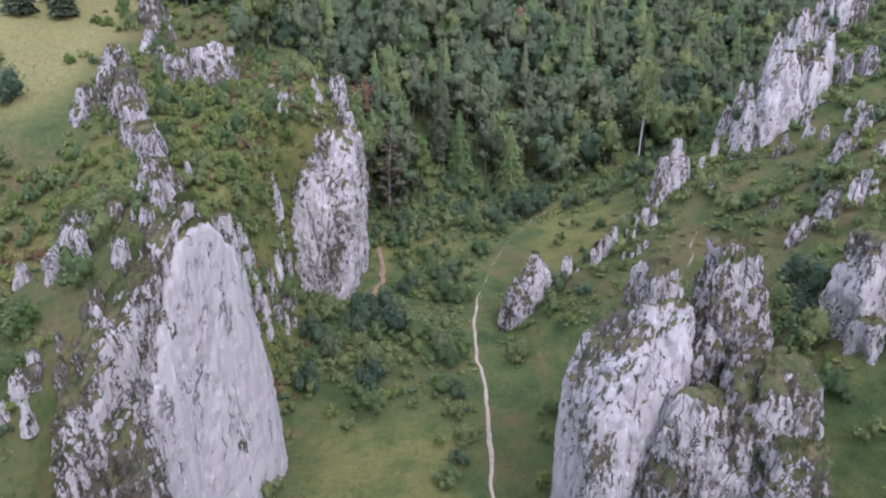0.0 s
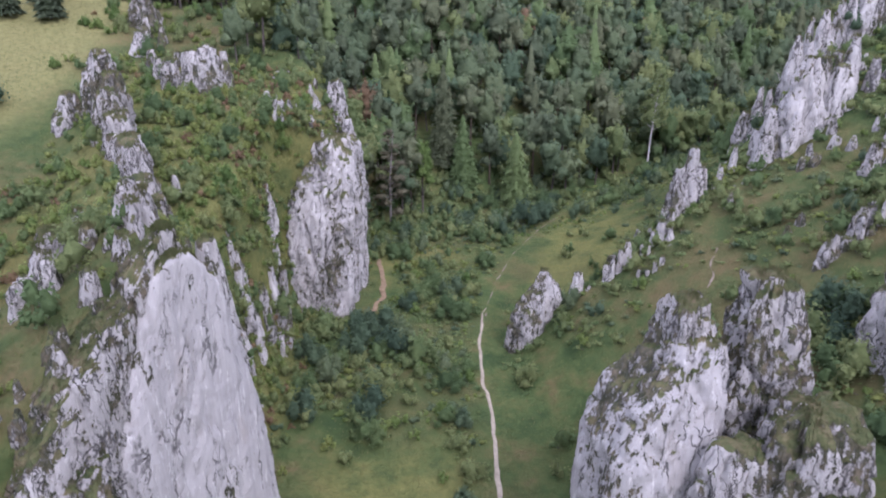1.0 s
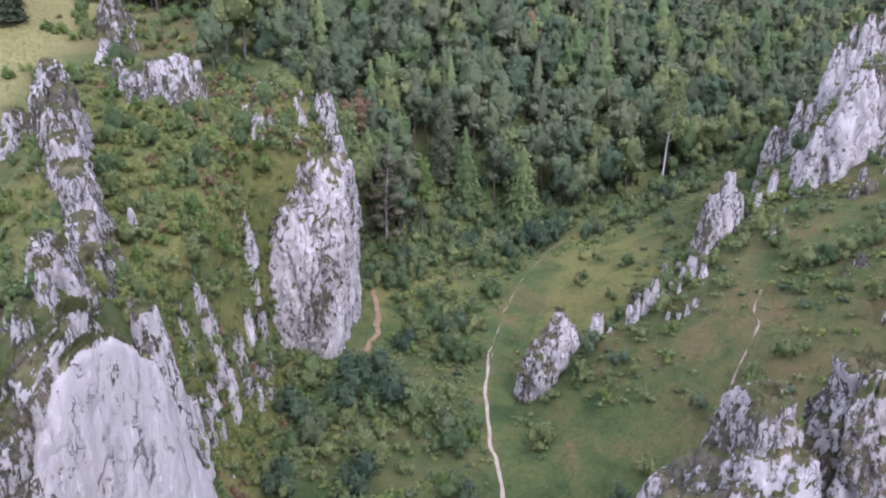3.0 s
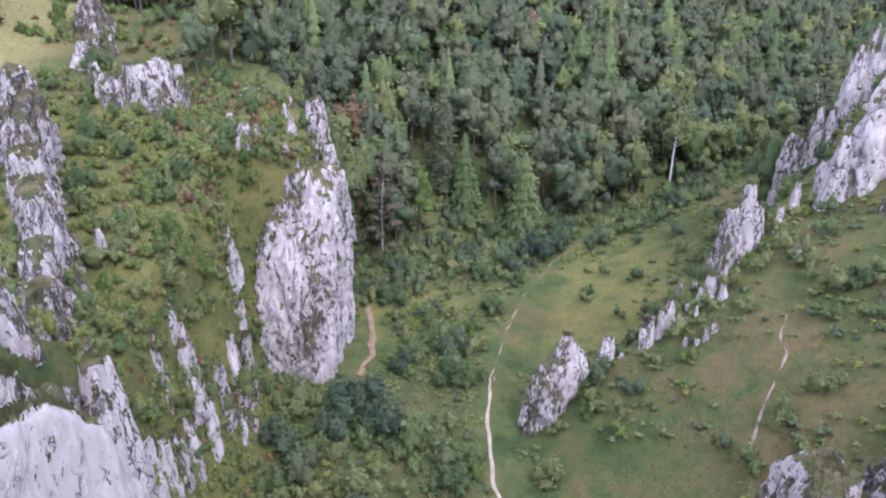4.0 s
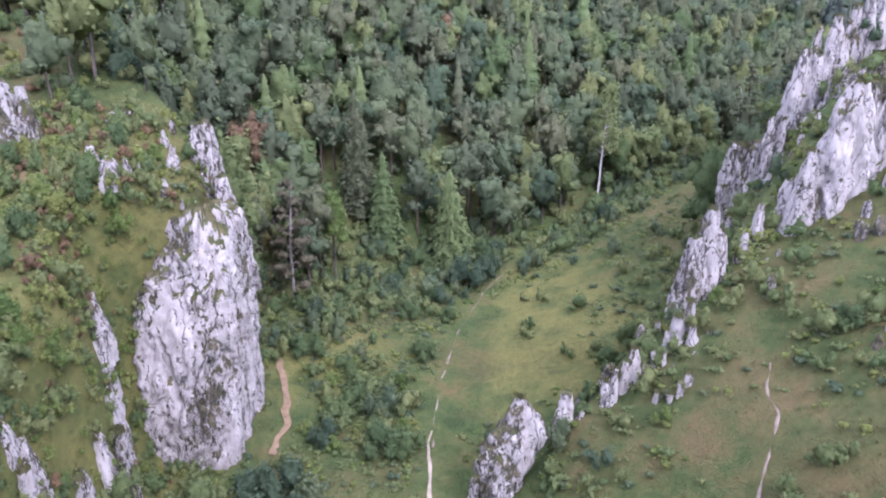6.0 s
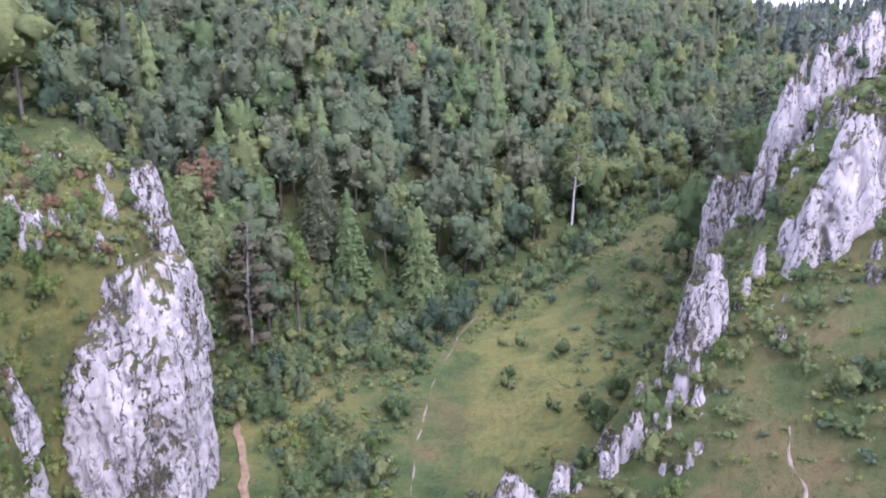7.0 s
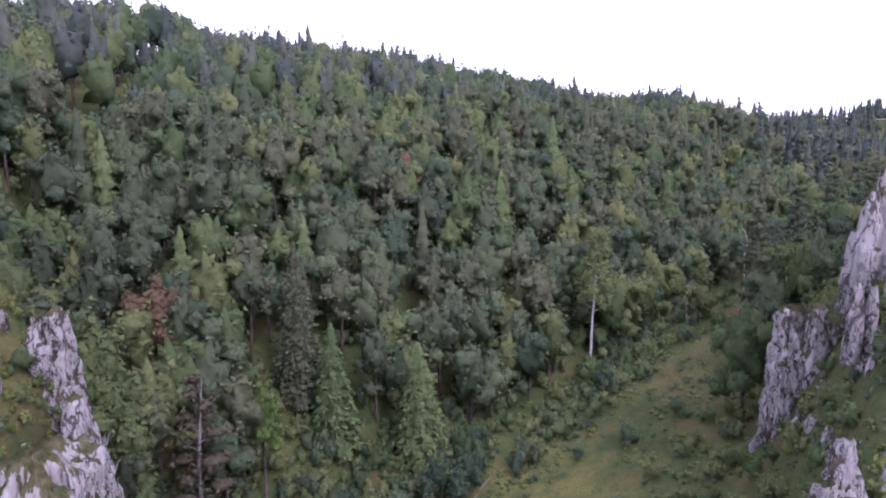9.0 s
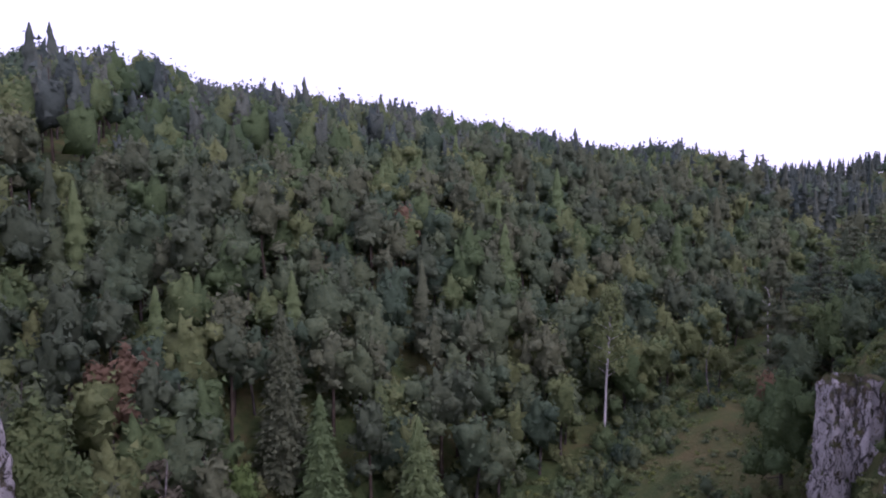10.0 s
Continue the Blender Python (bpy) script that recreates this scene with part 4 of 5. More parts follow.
def birch_tree(seed, h, n_leaf, leaf):
    """Slender pale trunk with a thin hanging crown."""
    rng = np.random.default_rng(seed)
    bend = 0.05 * h
    pts = [(0, 0, -0.5), (0.15 * bend, 0, 0.3 * h), (0.5 * bend, 0, 0.6 * h), (bend, 0, 0.97 * h)]
    limbs, items = [tube(pts, [0.009 * h, 0.008 * h, 0.0065 * h, 0.002 * h], 7)], []
    for k in range(30):
        q = (k + 0.5) / 30
        z = h * (0.42 + 0.55 * q)
        a = 2.4 * k
        r = h * 0.125 * (1 - 0.8 * q ** 1.5) * rng.uniform(0.6, 1.1)
        x0 = bend * (z / h) ** 1.6
        c = np.array((x0 + math.cos(a) * r, math.sin(a) * r, z))
        n = n_leaf // 30
        p = sphere_pts(n, rng) * np.array((0.055, 0.055, 0.06)) * h * rng.uniform(0.35, 1, (n, 1))
        items.append(leaf_quads(c + p, p / (0.06 * h) + (0.5 * math.cos(a), 0.5 * math.sin(a), 0.4), leaf, rng))
        limbs.append(tube([(x0, 0, z - 0.05 * h), tuple(c)], [0.003 * h, 0.001 * h], 4))
    return join(limbs), join(items)


def bush(seed, w, h, n_leaf, leaf, heads=5, grid=(8, 12)):
    """Many-stemmed shrub: leafy heads of uneven height and width grown together."""
    rng = np.random.default_rng(seed)
    stems, items = [], []
    for m in range(heads):
        a, r = m * 2.4 + rng.normal(0, 0.5), w * (0.1 if m == 0 else rng.uniform(0.16, 0.36))
        top = h * (1.0 if m == 0 else rng.uniform(0.4, 0.85))
        s = w * (0.30 if m == 0 else rng.uniform(0.16, 0.27))
        c = np.array((math.cos(a) * r, math.sin(a) * r, top * 0.36))
        lumps = even_dirs(12, rng, -0.3)
        items += crown_body(rng, c, (s, s * rng.uniform(0.75, 1.2), top * 0.64), lumps, rng.uniform(0.6, 1, 12), 0.06, 0.42, *grid, int(n_leaf * (1.6 if m == 0 else 1.0) / (heads + 0.6)), leaf, 0.38, 0.84)
        stems.append(tube([(0, 0, -0.3), tuple(c)], [0.05, 0.02], 4))
    return join(stems), join(items)


def plant(name, parts, leaf_mat, bark_mat, label, category, group, at, rot=0.0, scale=1.0, tint=0.0):
    """A tree or shrub as a thing with its trunk and its crown."""
    ob = new(name)
    (tv, tf, tn), (cv, cf, cn) = parts
    child("trunk", mesh_np("trunk", tv, tf, [bark_mat], None, True), ob)
    child("crown", mesh_np("crown", cv, cf, [leaf_mat], None, True, {"tint": tint + 0.25 * (fbm(cv * 0.4, 2, 5) - 0.5)}, cn), ob)
    ob.matrix_basis = pose(*at, 0, 0, rot) @ Matrix.Scale(scale, 4)
    return tagged(ob, label, category, group)


def baked(name, label, category, protos, spots, mats, sink=0.0, soft=True):
    """Many trees or shrubs nobody could count, joined: spots are (proto, x, y, z, turn, scale, squash, tint)."""
    V, F, S, T, N, o = [], [], [], [], [], 0
    for k, x, y, z, r, sc, sq, tint in spots:
        (tv, tf, tn), (cv, cf, cn), ls, bs = protos[k]
        v, n = np.concatenate([tv, cv]), np.concatenate([tn, cn])
        c, s = math.cos(r), math.sin(r)
        w = np.stack([(v[:, 0] * c - v[:, 1] * s) * sc * sq + x, (v[:, 0] * s + v[:, 1] * c) * sc * sq + y, v[:, 2] * sc + z - sink], 1)
        V.append(w)
        N.append(np.stack([n[:, 0] * c - n[:, 1] * s, n[:, 0] * s + n[:, 1] * c, n[:, 2]], 1))
        F.append(np.concatenate([tf, cf + len(tv)]) + o)
        S.append(np.r_[np.full(len(tf), bs), np.full(len(cf), ls)])
        T.append(tint + 0.25 * (fbm(w * 0.35, 2, 5) - 0.5))
        o += len(v)
    me = mesh_np(name, np.concatenate(V), np.concatenate(F), mats, np.concatenate(S), soft, {"tint": np.concatenate(T)}, np.concatenate(N) if soft else None)
    return tagged(new(name, me), label, category, kind="stuff")


TREE_MATS = [LEAF, LEAF_DARK, NEEDLE, NEEDLE_LIGHT, LEAF_RED, BARK, BARK_PINE, LEAF_BRIGHT, NEEDLE_HAZED]


def wood_v(x, y):
    """Distance behind the edge of the wood."""
    return -(x + 12) * 0.57 + (y - 120) * 0.82


def poisson(x0, x1, y0, y1, step, seed, keep):
    """Jittered scatter over a box, thinned by keep(x, y)."""
    rng = np.random.default_rng(seed)
    X, Y = np.meshgrid(np.arange(x0, x1, step), np.arange(y0, y1, step))
    X = (X + (np.arange(X.shape[0]) % 2 * step / 2)[:, None]).ravel()
    Y = Y.ravel()
    X, Y = X + rng.uniform(-0.42, 0.42, len(X)) * step, Y + rng.uniform(-0.42, 0.42, len(Y)) * step
    ok = keep(X, Y, rng)
    return X[ok], Y[ok], rng


# nearer wood: trees in detail
near_protos = [(*broad_tree(201 + k, 13.5 + k % 2, 1900, 0.22, 0.28 + 0.03 * (k % 3), 24, 0.05, True, (12, 16)), 0 if k % 2 else 1, 5) for k in range(5)]
near_protos += [(*pine_tree(211 + k, 19.0, 2000, 0.24), 2, 6) for k in range(3)]
near_protos += [(*spruce_tree(221 + k, 17.0, 2000, 0.25, 0.23), 2 if k else 3, 5) for k in range(2)]
near_protos += [(*broad_tree(231, 12.0, 1400, 0.22, 0.28, 24, 0.15), 4, 5)]
mid_protos = [(*broad_tree(201 + k, 13.5 + k % 2, 310, 0.37, 0.29 + 0.03 * (k % 3), 18, 0.05, False, (9, 12), 4), 0 if k % 2 else 1, 5) for k in range(5)]
mid_protos += [(*broad_tree(211 + k, 17.0, 420, 0.34, 0.2, 18, 0.2, False, (9, 11), 5), 2, 6) for k in range(3)]
mid_protos += [(*spruce_tree(221 + k, 17.0, 420, 0.36, 0.23, tiers=8, cols=10), 2 if k else 3, 5) for k in range(2)]
mid_protos += [(*broad_tree(231, 12.0, 360, 0.34, 0.28, 16, 0.15, False, (9, 12), 3), 4, 5)]
far_protos = [(*broad_tree(241 + k, 15.5, 100, 0.58, 0.30, 16, 0.0, False, (8, 11), 0), 0 if k % 2 else 1, 5) for k in range(4)]
# far conifers take the needles blued for haze
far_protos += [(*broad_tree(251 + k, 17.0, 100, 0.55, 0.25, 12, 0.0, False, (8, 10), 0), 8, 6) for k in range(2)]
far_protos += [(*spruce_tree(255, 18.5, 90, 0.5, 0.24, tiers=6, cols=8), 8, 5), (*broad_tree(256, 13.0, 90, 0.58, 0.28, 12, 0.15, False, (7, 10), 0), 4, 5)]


def pick(rng, n_b, n_p, n_s, special):
    q = rng.random()
    if q < 0.74:
        return int(rng.integers(0, n_b))
    if q < 0.945:
        return n_b + int(rng.integers(0, n_p))
    if q < 0.985:
        return n_b + n_p + int(rng.integers(0, n_s))
    return special


HEROES = [(2.6, 144.5, 7.5), (14.8, 146.5, 7.5), (-0.6, 148.5, 5.0), (-10.4, 129.0, 5.0), (48.8, 169.5, 6.0), (-17.2, 122.4, 4.5)]


def in_view(x, y):
    """The wedge of land that lies before the way."""
    return (x > -0.75 * y - 4) & (x < np.maximum(np.maximum(0.68 * y, 1.0 * (y - 45)), 1.03 * (y - 68)) + 6)


def clear_of_heroes(x, y):
    ok = np.ones(len(x), bool)
    for a, b, c in HEROES:
        ok &= ~((np.abs(x - a * (y - 50) / (b - 50)) < c) & (y < b + 3.0))
    return ok


def wood(x, y, rng):
    v = wood_v(x, y)
    glade = (x < -50) & (y > 85) & (y < 0.9 * -x + 84)
    return (v > 5) & (v < 62) & in_view(x, y) & (y > 100) & ~glade & ~((x < -35) & (y < 137 - 0.25 * (x + 35))) & clear_of_heroes(x, y) & (np.hypot(x - 70, y - 172) > 6)


def wood_far(x, y, rng):
    v = wood_v(x, y)
    return (v >= 62) & (v < 190) & in_view(x, y) & (np.hypot(x, y) < 480)


def wood_right(x, y, rng):
    """Trees past the glade, where the valley bends behind the spur."""
    u = x - path_x(y)
    return (wood_v(x, y) <= 5) & in_view(x, y) & clear_of_heroes(x, y) & (y > 118) & (u > 34) & (y - 0.55 * x > 106 + 6 * np.sin(x / 9.0)) & (np.hypot(x - 70, y - 172) > 6) & (np.hypot(x - 49, y - 170) > 5) & (np.hypot(x, y) < 300)


def wood_ridge(x, y, rng):
    far = np.hypot(x - 20, y - 60)
    az = np.degrees(np.arctan2(x - 20, y - 60))
    return (far > 255) & (far < 640) & (az > 12) & in_view(x, y) & (wood_v(x, y) < 190)


X, Y, rng = poisson(-130, 150, 90, 330, 4.3, 5, wood)
X2, Y2, rng = poisson(50, 260, 110, 290, 4.6, 15, wood_right)
X, Y = np.r_[X, X2], np.r_[Y, Y2]
H = height(X, Y)
near_spots = [(pick(rng, 5, 3, 2, 10), x, y, z, rng.uniform(0, 6.28), rng.uniform(0.72, 1.12), rng.uniform(0.9, 1.15), rng.random()) for x, y, z in zip(X, Y, H)]
edge_first = sorted(range(len(near_spots)), key=lambda k: wood_v(near_spots[k][1], near_spots[k][2]))
N_THINGS = 150
kinds = ["broadleaf_tree"] * 5 + ["pine_tree"] * 3 + ["spruce_tree"] * 2 + ["broadleaf_tree"]
labels = ["full dark-green broadleaf tree in the mixed wood"] * 5 + ["tall Scots pine with flat dark tiers in the mixed wood"] * 3 + ["conical dark-green spruce in the mixed wood"] * 2 + ["broadleaf tree with reddish-brown early autumn leaves"]
masters = {}
for k in edge_first[:N_THINGS]:
    p, x, y, z, r, sc, sq, tint = near_spots[k]
    if p not in masters:
        t, c, ls, bs = near_protos[p]
        masters[p] = plant(kinds[p], (t, c), TREE_MATS[ls], TREE_MATS[bs], labels[p], "tree", "trees of the wood's edge", (x, y, z), math.degrees(r), sc)
    else:
        copy_thing(masters[p], pose(x, y, z, 0, 0, math.degrees(r)) @ Matrix.Scale(sc / masters[p].scale[0], 4))
baked("mixed_wood", "dense mixed deciduous and pine wood climbing the hillside", "forest", mid_protos, [near_spots[k] for k in edge_first[N_THINGS:]], TREE_MATS)
X, Y, rng = poisson(-260, 420, 60, 560, 5.2, 6, wood_far)
H = height(X, Y)
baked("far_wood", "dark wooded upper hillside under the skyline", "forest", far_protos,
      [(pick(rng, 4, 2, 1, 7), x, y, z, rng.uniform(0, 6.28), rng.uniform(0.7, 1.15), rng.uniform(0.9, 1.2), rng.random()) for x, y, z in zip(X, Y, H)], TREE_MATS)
X, Y, rng = poisson(20, 640, 90, 720, 10.0, 16, wood_ridge)
H = height(X, Y)
# ridge spruces carry the same haze-blue colour
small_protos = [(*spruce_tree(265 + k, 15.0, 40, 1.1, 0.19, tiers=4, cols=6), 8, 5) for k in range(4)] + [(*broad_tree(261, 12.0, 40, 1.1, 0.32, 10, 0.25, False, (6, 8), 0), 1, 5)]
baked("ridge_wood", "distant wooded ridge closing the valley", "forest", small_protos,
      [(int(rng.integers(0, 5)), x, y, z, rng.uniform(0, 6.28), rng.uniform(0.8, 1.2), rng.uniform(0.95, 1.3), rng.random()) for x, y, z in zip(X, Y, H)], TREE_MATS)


# ---- scrub, bushes and single trees ----
BUSH_LABEL = ["dense dark-green hazel bush in the valley grass", "rounded mid-green shrub on rough grass", "bright-green leafy shrub on the rocky slope", "reddish-brown autumn-tinged shrub on the rocky crest", "low dark blackthorn thicket on the slope"]
bush_protos = [(*bush(301, 4.6, 4.0, 900, 0.16), 1, 5), (*bush(302, 3.8, 3.0, 800, 0.14, 4), 0, 5), (*bush(303, 2.8, 2.0, 800, 0.12, 4), 7, 5), (*bush(304, 2.6, 1.5, 700, 0.12, 4), 4, 5), (*bush(305, 5.2, 3.4, 900, 0.16), 0, 5)]
low_protos = [(*bush(311, 4.6, 4.2, 110, 0.28, 3, (5, 8)), 1, 5), (*bush(312, 3.8, 3.1, 110, 0.25, 3, (5, 8)), 0, 5), (*bush(313, 2.8, 2.1, 110, 0.21, 3, (5, 8)), 7, 5), (*bush(314, 2.6, 1.6, 100, 0.2, 3, (5, 8)), 4, 5), (*bush(315, 5.2, 3.5, 110, 0.28, 3, (5, 8)), 0, 5)]
bush_masters = {}


def put_bush(p, x, y, sc, turn, z=None):
    z = hz(x, y) if z is None else z
    if p not in bush_masters:
        t, cr, ls, bs = bush_protos[p]
        bush_masters[p] = plant("bush", (t, cr), TREE_MATS[ls], TREE_MATS[bs], BUSH_LABEL[p], "bush", "bushes of the valley", (x, y, z), turn, sc)
        return bush_masters[p]
    return copy_thing(bush_masters[p], pose(x, y, z, 0, 0, turn) @ Matrix.Scale(sc / bush_masters[p].scale[0], 4))


def scrub_density(x, y):
    """How closely bushes stand."""
    u = x - path_x(y)
    dens = np.zeros(len(x))
    strip_l = sstep(-20, -15, x) * sstep(-1.5, -3.5, u) * (y > 50) * (y < 135)
    dens = np.maximum(dens, strip_l * (0.07 + 0.8 * sstep(62, 76, y) * sstep(124, 108, y)))
    right = sstep(3, 7, u) * (y < 101) * (0.30 + 0.4 * sstep(22, 40, x))
    dens = np.maximum(dens, right)
    dens = np.maximum(dens, 0.8 * sstep(11, 6, np.abs(y - crest_y(x))) * (x > 33) * (x < 72))
    dens = np.maximum(dens, (0.25 + 0.5 * sstep(1, 5, x) * sstep(124, 130, y)) * (y > 116) * (y < 150) * (x > -8) * sstep(-1.5, -4, u))
    dens = np.maximum(dens, 0.5 * (x < -22) * (x > -34) * (y > 34) * (y < 62))
    dens = np.maximum(dens, sstep(-18, -22, x) * (y > 62) * (y < 113) * sstep(-44, -36, x) * 0.95)
    dens = np.maximum(dens, (x < -36) * (y < 84) * 0.6)
    dens = np.where((x < -46) & (y > 82), 0.05, dens)
    dens = np.maximum(dens, 0.7 * (x < -35) * (x > -60) * (y > 108) * (y < 138))
    dens = np.maximum(dens, (y > 101) * (u > 3) * (0.10 + 0.55 * sstep(24, 30, u)))
    clump = fbm(np.stack([x / 9, y / 9, 0 * x], 1), 3, 41)
    dens = dens * sstep(0.36, 0.6, clump + 0.12 * dens)
    return np.maximum(dens, sstep(-5, 1, wood_v(x, y)) * 0.5 * (x > -46))


X, Y, rng = poisson(-75, 90, 22, 190, 2.3, 7, lambda x, y, r: (r.random(len(x)) < scrub_density(x, y)) & (np.abs(x - path_x(y)) > 1.6) & ((wood_v(x, y) < 12) | (x < -35)) & in_view(x, y) & (np.hypot(x - 31, y - 80) > 3) & ~((x > -14) & (x < -8.6) & (y > 97) & (y < 117)))
H = height(X, Y)
spots = []
for x, y, z in zip(X, Y, H):
    q = rng.random()
    if x < -18:
        p = 2 if q < 0.6 else 1 if q < 0.84 else 3 if q < 0.9 else 4
        sc = rng.uniform(0.5, 1.05)
    elif x - path_x(y) < 0:
        p = 0 if q < 0.05 else 4 if q < 0.35 else 1 if q < 0.72 else 2
        sc = rng.uniform(0.5, 1.0)
    else:
        p = 1 if q < 0.45 else 4 if q < 0.7 else 2 if q < 0.92 else 0
        sc = rng.uniform(0.4, 0.9)
    if wood_v(x, y) > -3 and x > -8:
        p, sc = (0 if q < 0.15 else 4 if q < 0.55 else 1), sc * 1.2
    spots.append((p, x, y, z, rng.uniform(0, 6.28), sc, rng.uniform(0.9, 1.2), rng.random()))
N_BUSH = 230
spots.sort(key=lambda s: -s[5])
for p, x, y, z, r, sc, sq, tint in spots[:N_BUSH]:
    put_bush(p, x, y, sc, math.degrees(r), z)
X, Y, rng2 = poisson(-48, -17, 62, 114, 1.85, 27, lambda x, y, r: (x < np.interp(y, [60, 75, 95, 104, 114], [-21, -22.5, -23, -20, -22])) & in_view(x, y) & (r.random(len(x)) < 0.62 + 0.38 * sstep(0.4, 0.6, fbm(np.stack([x / 6, y / 6, 0 * x], 1), 2, 43))))
for x, y, z in zip(X, Y, height(X, Y)):
    q = rng2.random()
    dry_top = y > 100 and x > -32
    p = (3 if q < 0.42 else 2 if q < 0.6 else 1) if dry_top else (2 if q < 0.62 else 1 if q < 0.9 else 4 if q < 0.95 else 3)
    spots.append((p, x, y, z, rng2.uniform(0, 6.28), rng2.uniform(0.45, 0.85) if dry_top else rng2.uniform(0.35, 0.8), rng2.uniform(0.9, 1.2), rng2.random()))
X, Y, rng3 = poisson(-27, -15, 60, 99, 1.5, 37, lambda x, y, r: r.random(len(x)) < 0.4)
for x, y, z in zip(X, Y, height(X, Y)):
    q = rng3.random()
    spots.append((2 if q < 0.35 else 1 if q < 0.8 else 3, x, y, z, rng3.uniform(0, 6.28), rng3.uniform(0.3, 0.7), rng3.uniform(0.9, 1.2), rng3.random()))
X, Y, rng4 = poisson(-32, -17, 95, 113, 1.5, 47, lambda x, y, r: r.random(len(x)) < 0.6)
for x, y, z in zip(X, Y, height(X, Y)):
    q = rng4.random()
    spots.append((3 if q < 0.22 else 2 if q < 0.45 else 1, x, y, z, rng4.uniform(0, 6.28), rng4.uniform(0.3, 0.62), rng4.uniform(0.9, 1.2), rng4.random()))
X, Y, rng5 = poisson(-29, -18, 95, 104, 1.1, 57, lambda x, y, r: r.random(len(x)) < 0.75)
for x, y, z in zip(X, Y, height(X, Y)):
    q = rng5.random()
    spots.append((3 if q < 0.25 else 2 if q < 0.5 else 1, x + 0.4, y - 0.8, z - 0.2, rng5.uniform(0, 6.28), rng5.uniform(0.35, 0.6), rng5.uniform(0.9, 1.2), rng5.random()))
def steepness(x, y):
    return np.hypot(height(x + 0.5, y) - height(x - 0.5, y), height(x, y + 0.5) - height(x, y - 0.5))


X, Y, rng6 = poisson(-31, -13, 60, 116, 0.58, 67, lambda x, y, r: in_view(x, y) & (r.random(len(x)) < 0.7 * sstep(0.5, 3.0, steepness(x, y))) & ((height(x, y) > 22) | (np.hypot((x + 17.6) / 6.4, (y - 103.6) / 7.6) > 1)))
for x, y, z in zip(X, Y, height(X, Y)):
    q = rng6.random()
    spots.append((2 if q < 0.62 else 1 if q < 0.92 else 3, x, y, z - 0.25, rng6.uniform(0, 6.28), rng6.uniform(0.3, 0.62), rng6.uniform(0.9, 1.2), rng6.random()))
X, Y, rng7 = poisson(-16, 60, 112, 190, 2.4, 77, lambda x, y, r: in_view(x, y) & (np.abs(x - path_x(y)) > 2.2) & (wood_v(x, y) > -5) & (wood_v(x, y) < 9 + 9 * (x < 18)) & (r.random(len(x)) < 0.85))
for x, y, z in zip(X, Y, height(X, Y)):
    q = rng7.random()
    spots.append((0 if q < 0.4 else 4 if q < 0.7 else 1, x, y, z - 0.2, rng7.uniform(0, 6.28), rng7.uniform(0.55, 1.15), rng7.uniform(0.9, 1.2), rng7.random()))
baked("scrub", "low mixed scrub on slopes and meadow edges", "scrub", low_protos, spots[N_BUSH:], TREE_MATS)

herb_protos = [(*bush(321 + k, 2.8, 0.75, 36, 0.18, 2, (4, 6)), (0, 7, 1, 0)[k], 5) for k in range(4)]


def herb_density(x, y):
    """Nettles, brambles and tall herbs: thick between the cliffs and the path and along the wood, in drifts on the slope."""
    u = x - path_x(y)
    drift = fbm(np.stack([x / 7, y / 7, 0 * x], 1), 3, 91)
    valley = sstep(-22, -17, x) * sstep(-0.8, -2.4, u) * sstep(66, 78, y) * sstep(0.40, 0.54, drift + 0.16 * sstep(96, 112, y))
    low_l = 0.8 * sstep(-22, -17, x) * sstep(-0.8, -1.6, u) * sstep(-6, -2.5, u) * sstep(40, 46, y) * sstep(0.4, 0.5, drift)
    slope = 0.75 * sstep(2, 6, u) * (y < 104) * sstep(0.46, 0.60, drift + 0.06 * sstep(24, 44, x))
    bank = 0.7 * (y > 100) * sstep(14, 26, u) * sstep(0.44, 0.58, drift + 0.1 * sstep(18, 30, u))
    edge = 0.9 * sstep(-10, -5, wood_v(x, y)) * (x > -14)
    flank = 0.75 * sstep(-24, -27, x) * (y < 62) * sstep(0.36, 0.5, drift)
    return np.maximum.reduce([valley, low_l, slope, bank, edge, flank])


X, Y, rng8 = poisson(-40, 75, 30, 185, 1.4, 87, lambda x, y, r: in_view(x, y) & (wood_v(x, y) < 6) & (np.abs(x - path_x(y)) > 0.9) & ((x > -24) | (y < 62)) & (r.random(len(x)) < herb_density(x, y)) & (np.hypot((x - 28) / 2, (y - 77) / 4) > 1) & ~((x > -13) & (x < -8.6) & (y > 97) & (y < 117)))
baked("undergrowth", "lush low nettles, brambles and tall herbs in drifts", "undergrowth", herb_protos,
      [(int(rng8.integers(0, 4)), x, y, z - 0.1, rng8.uniform(0, 6.28), rng8.uniform(0.45, 1.1), rng8.uniform(0.9, 1.3), rng8.random()) for x, y, z in zip(X, Y, height(X, Y))], TREE_MATS)

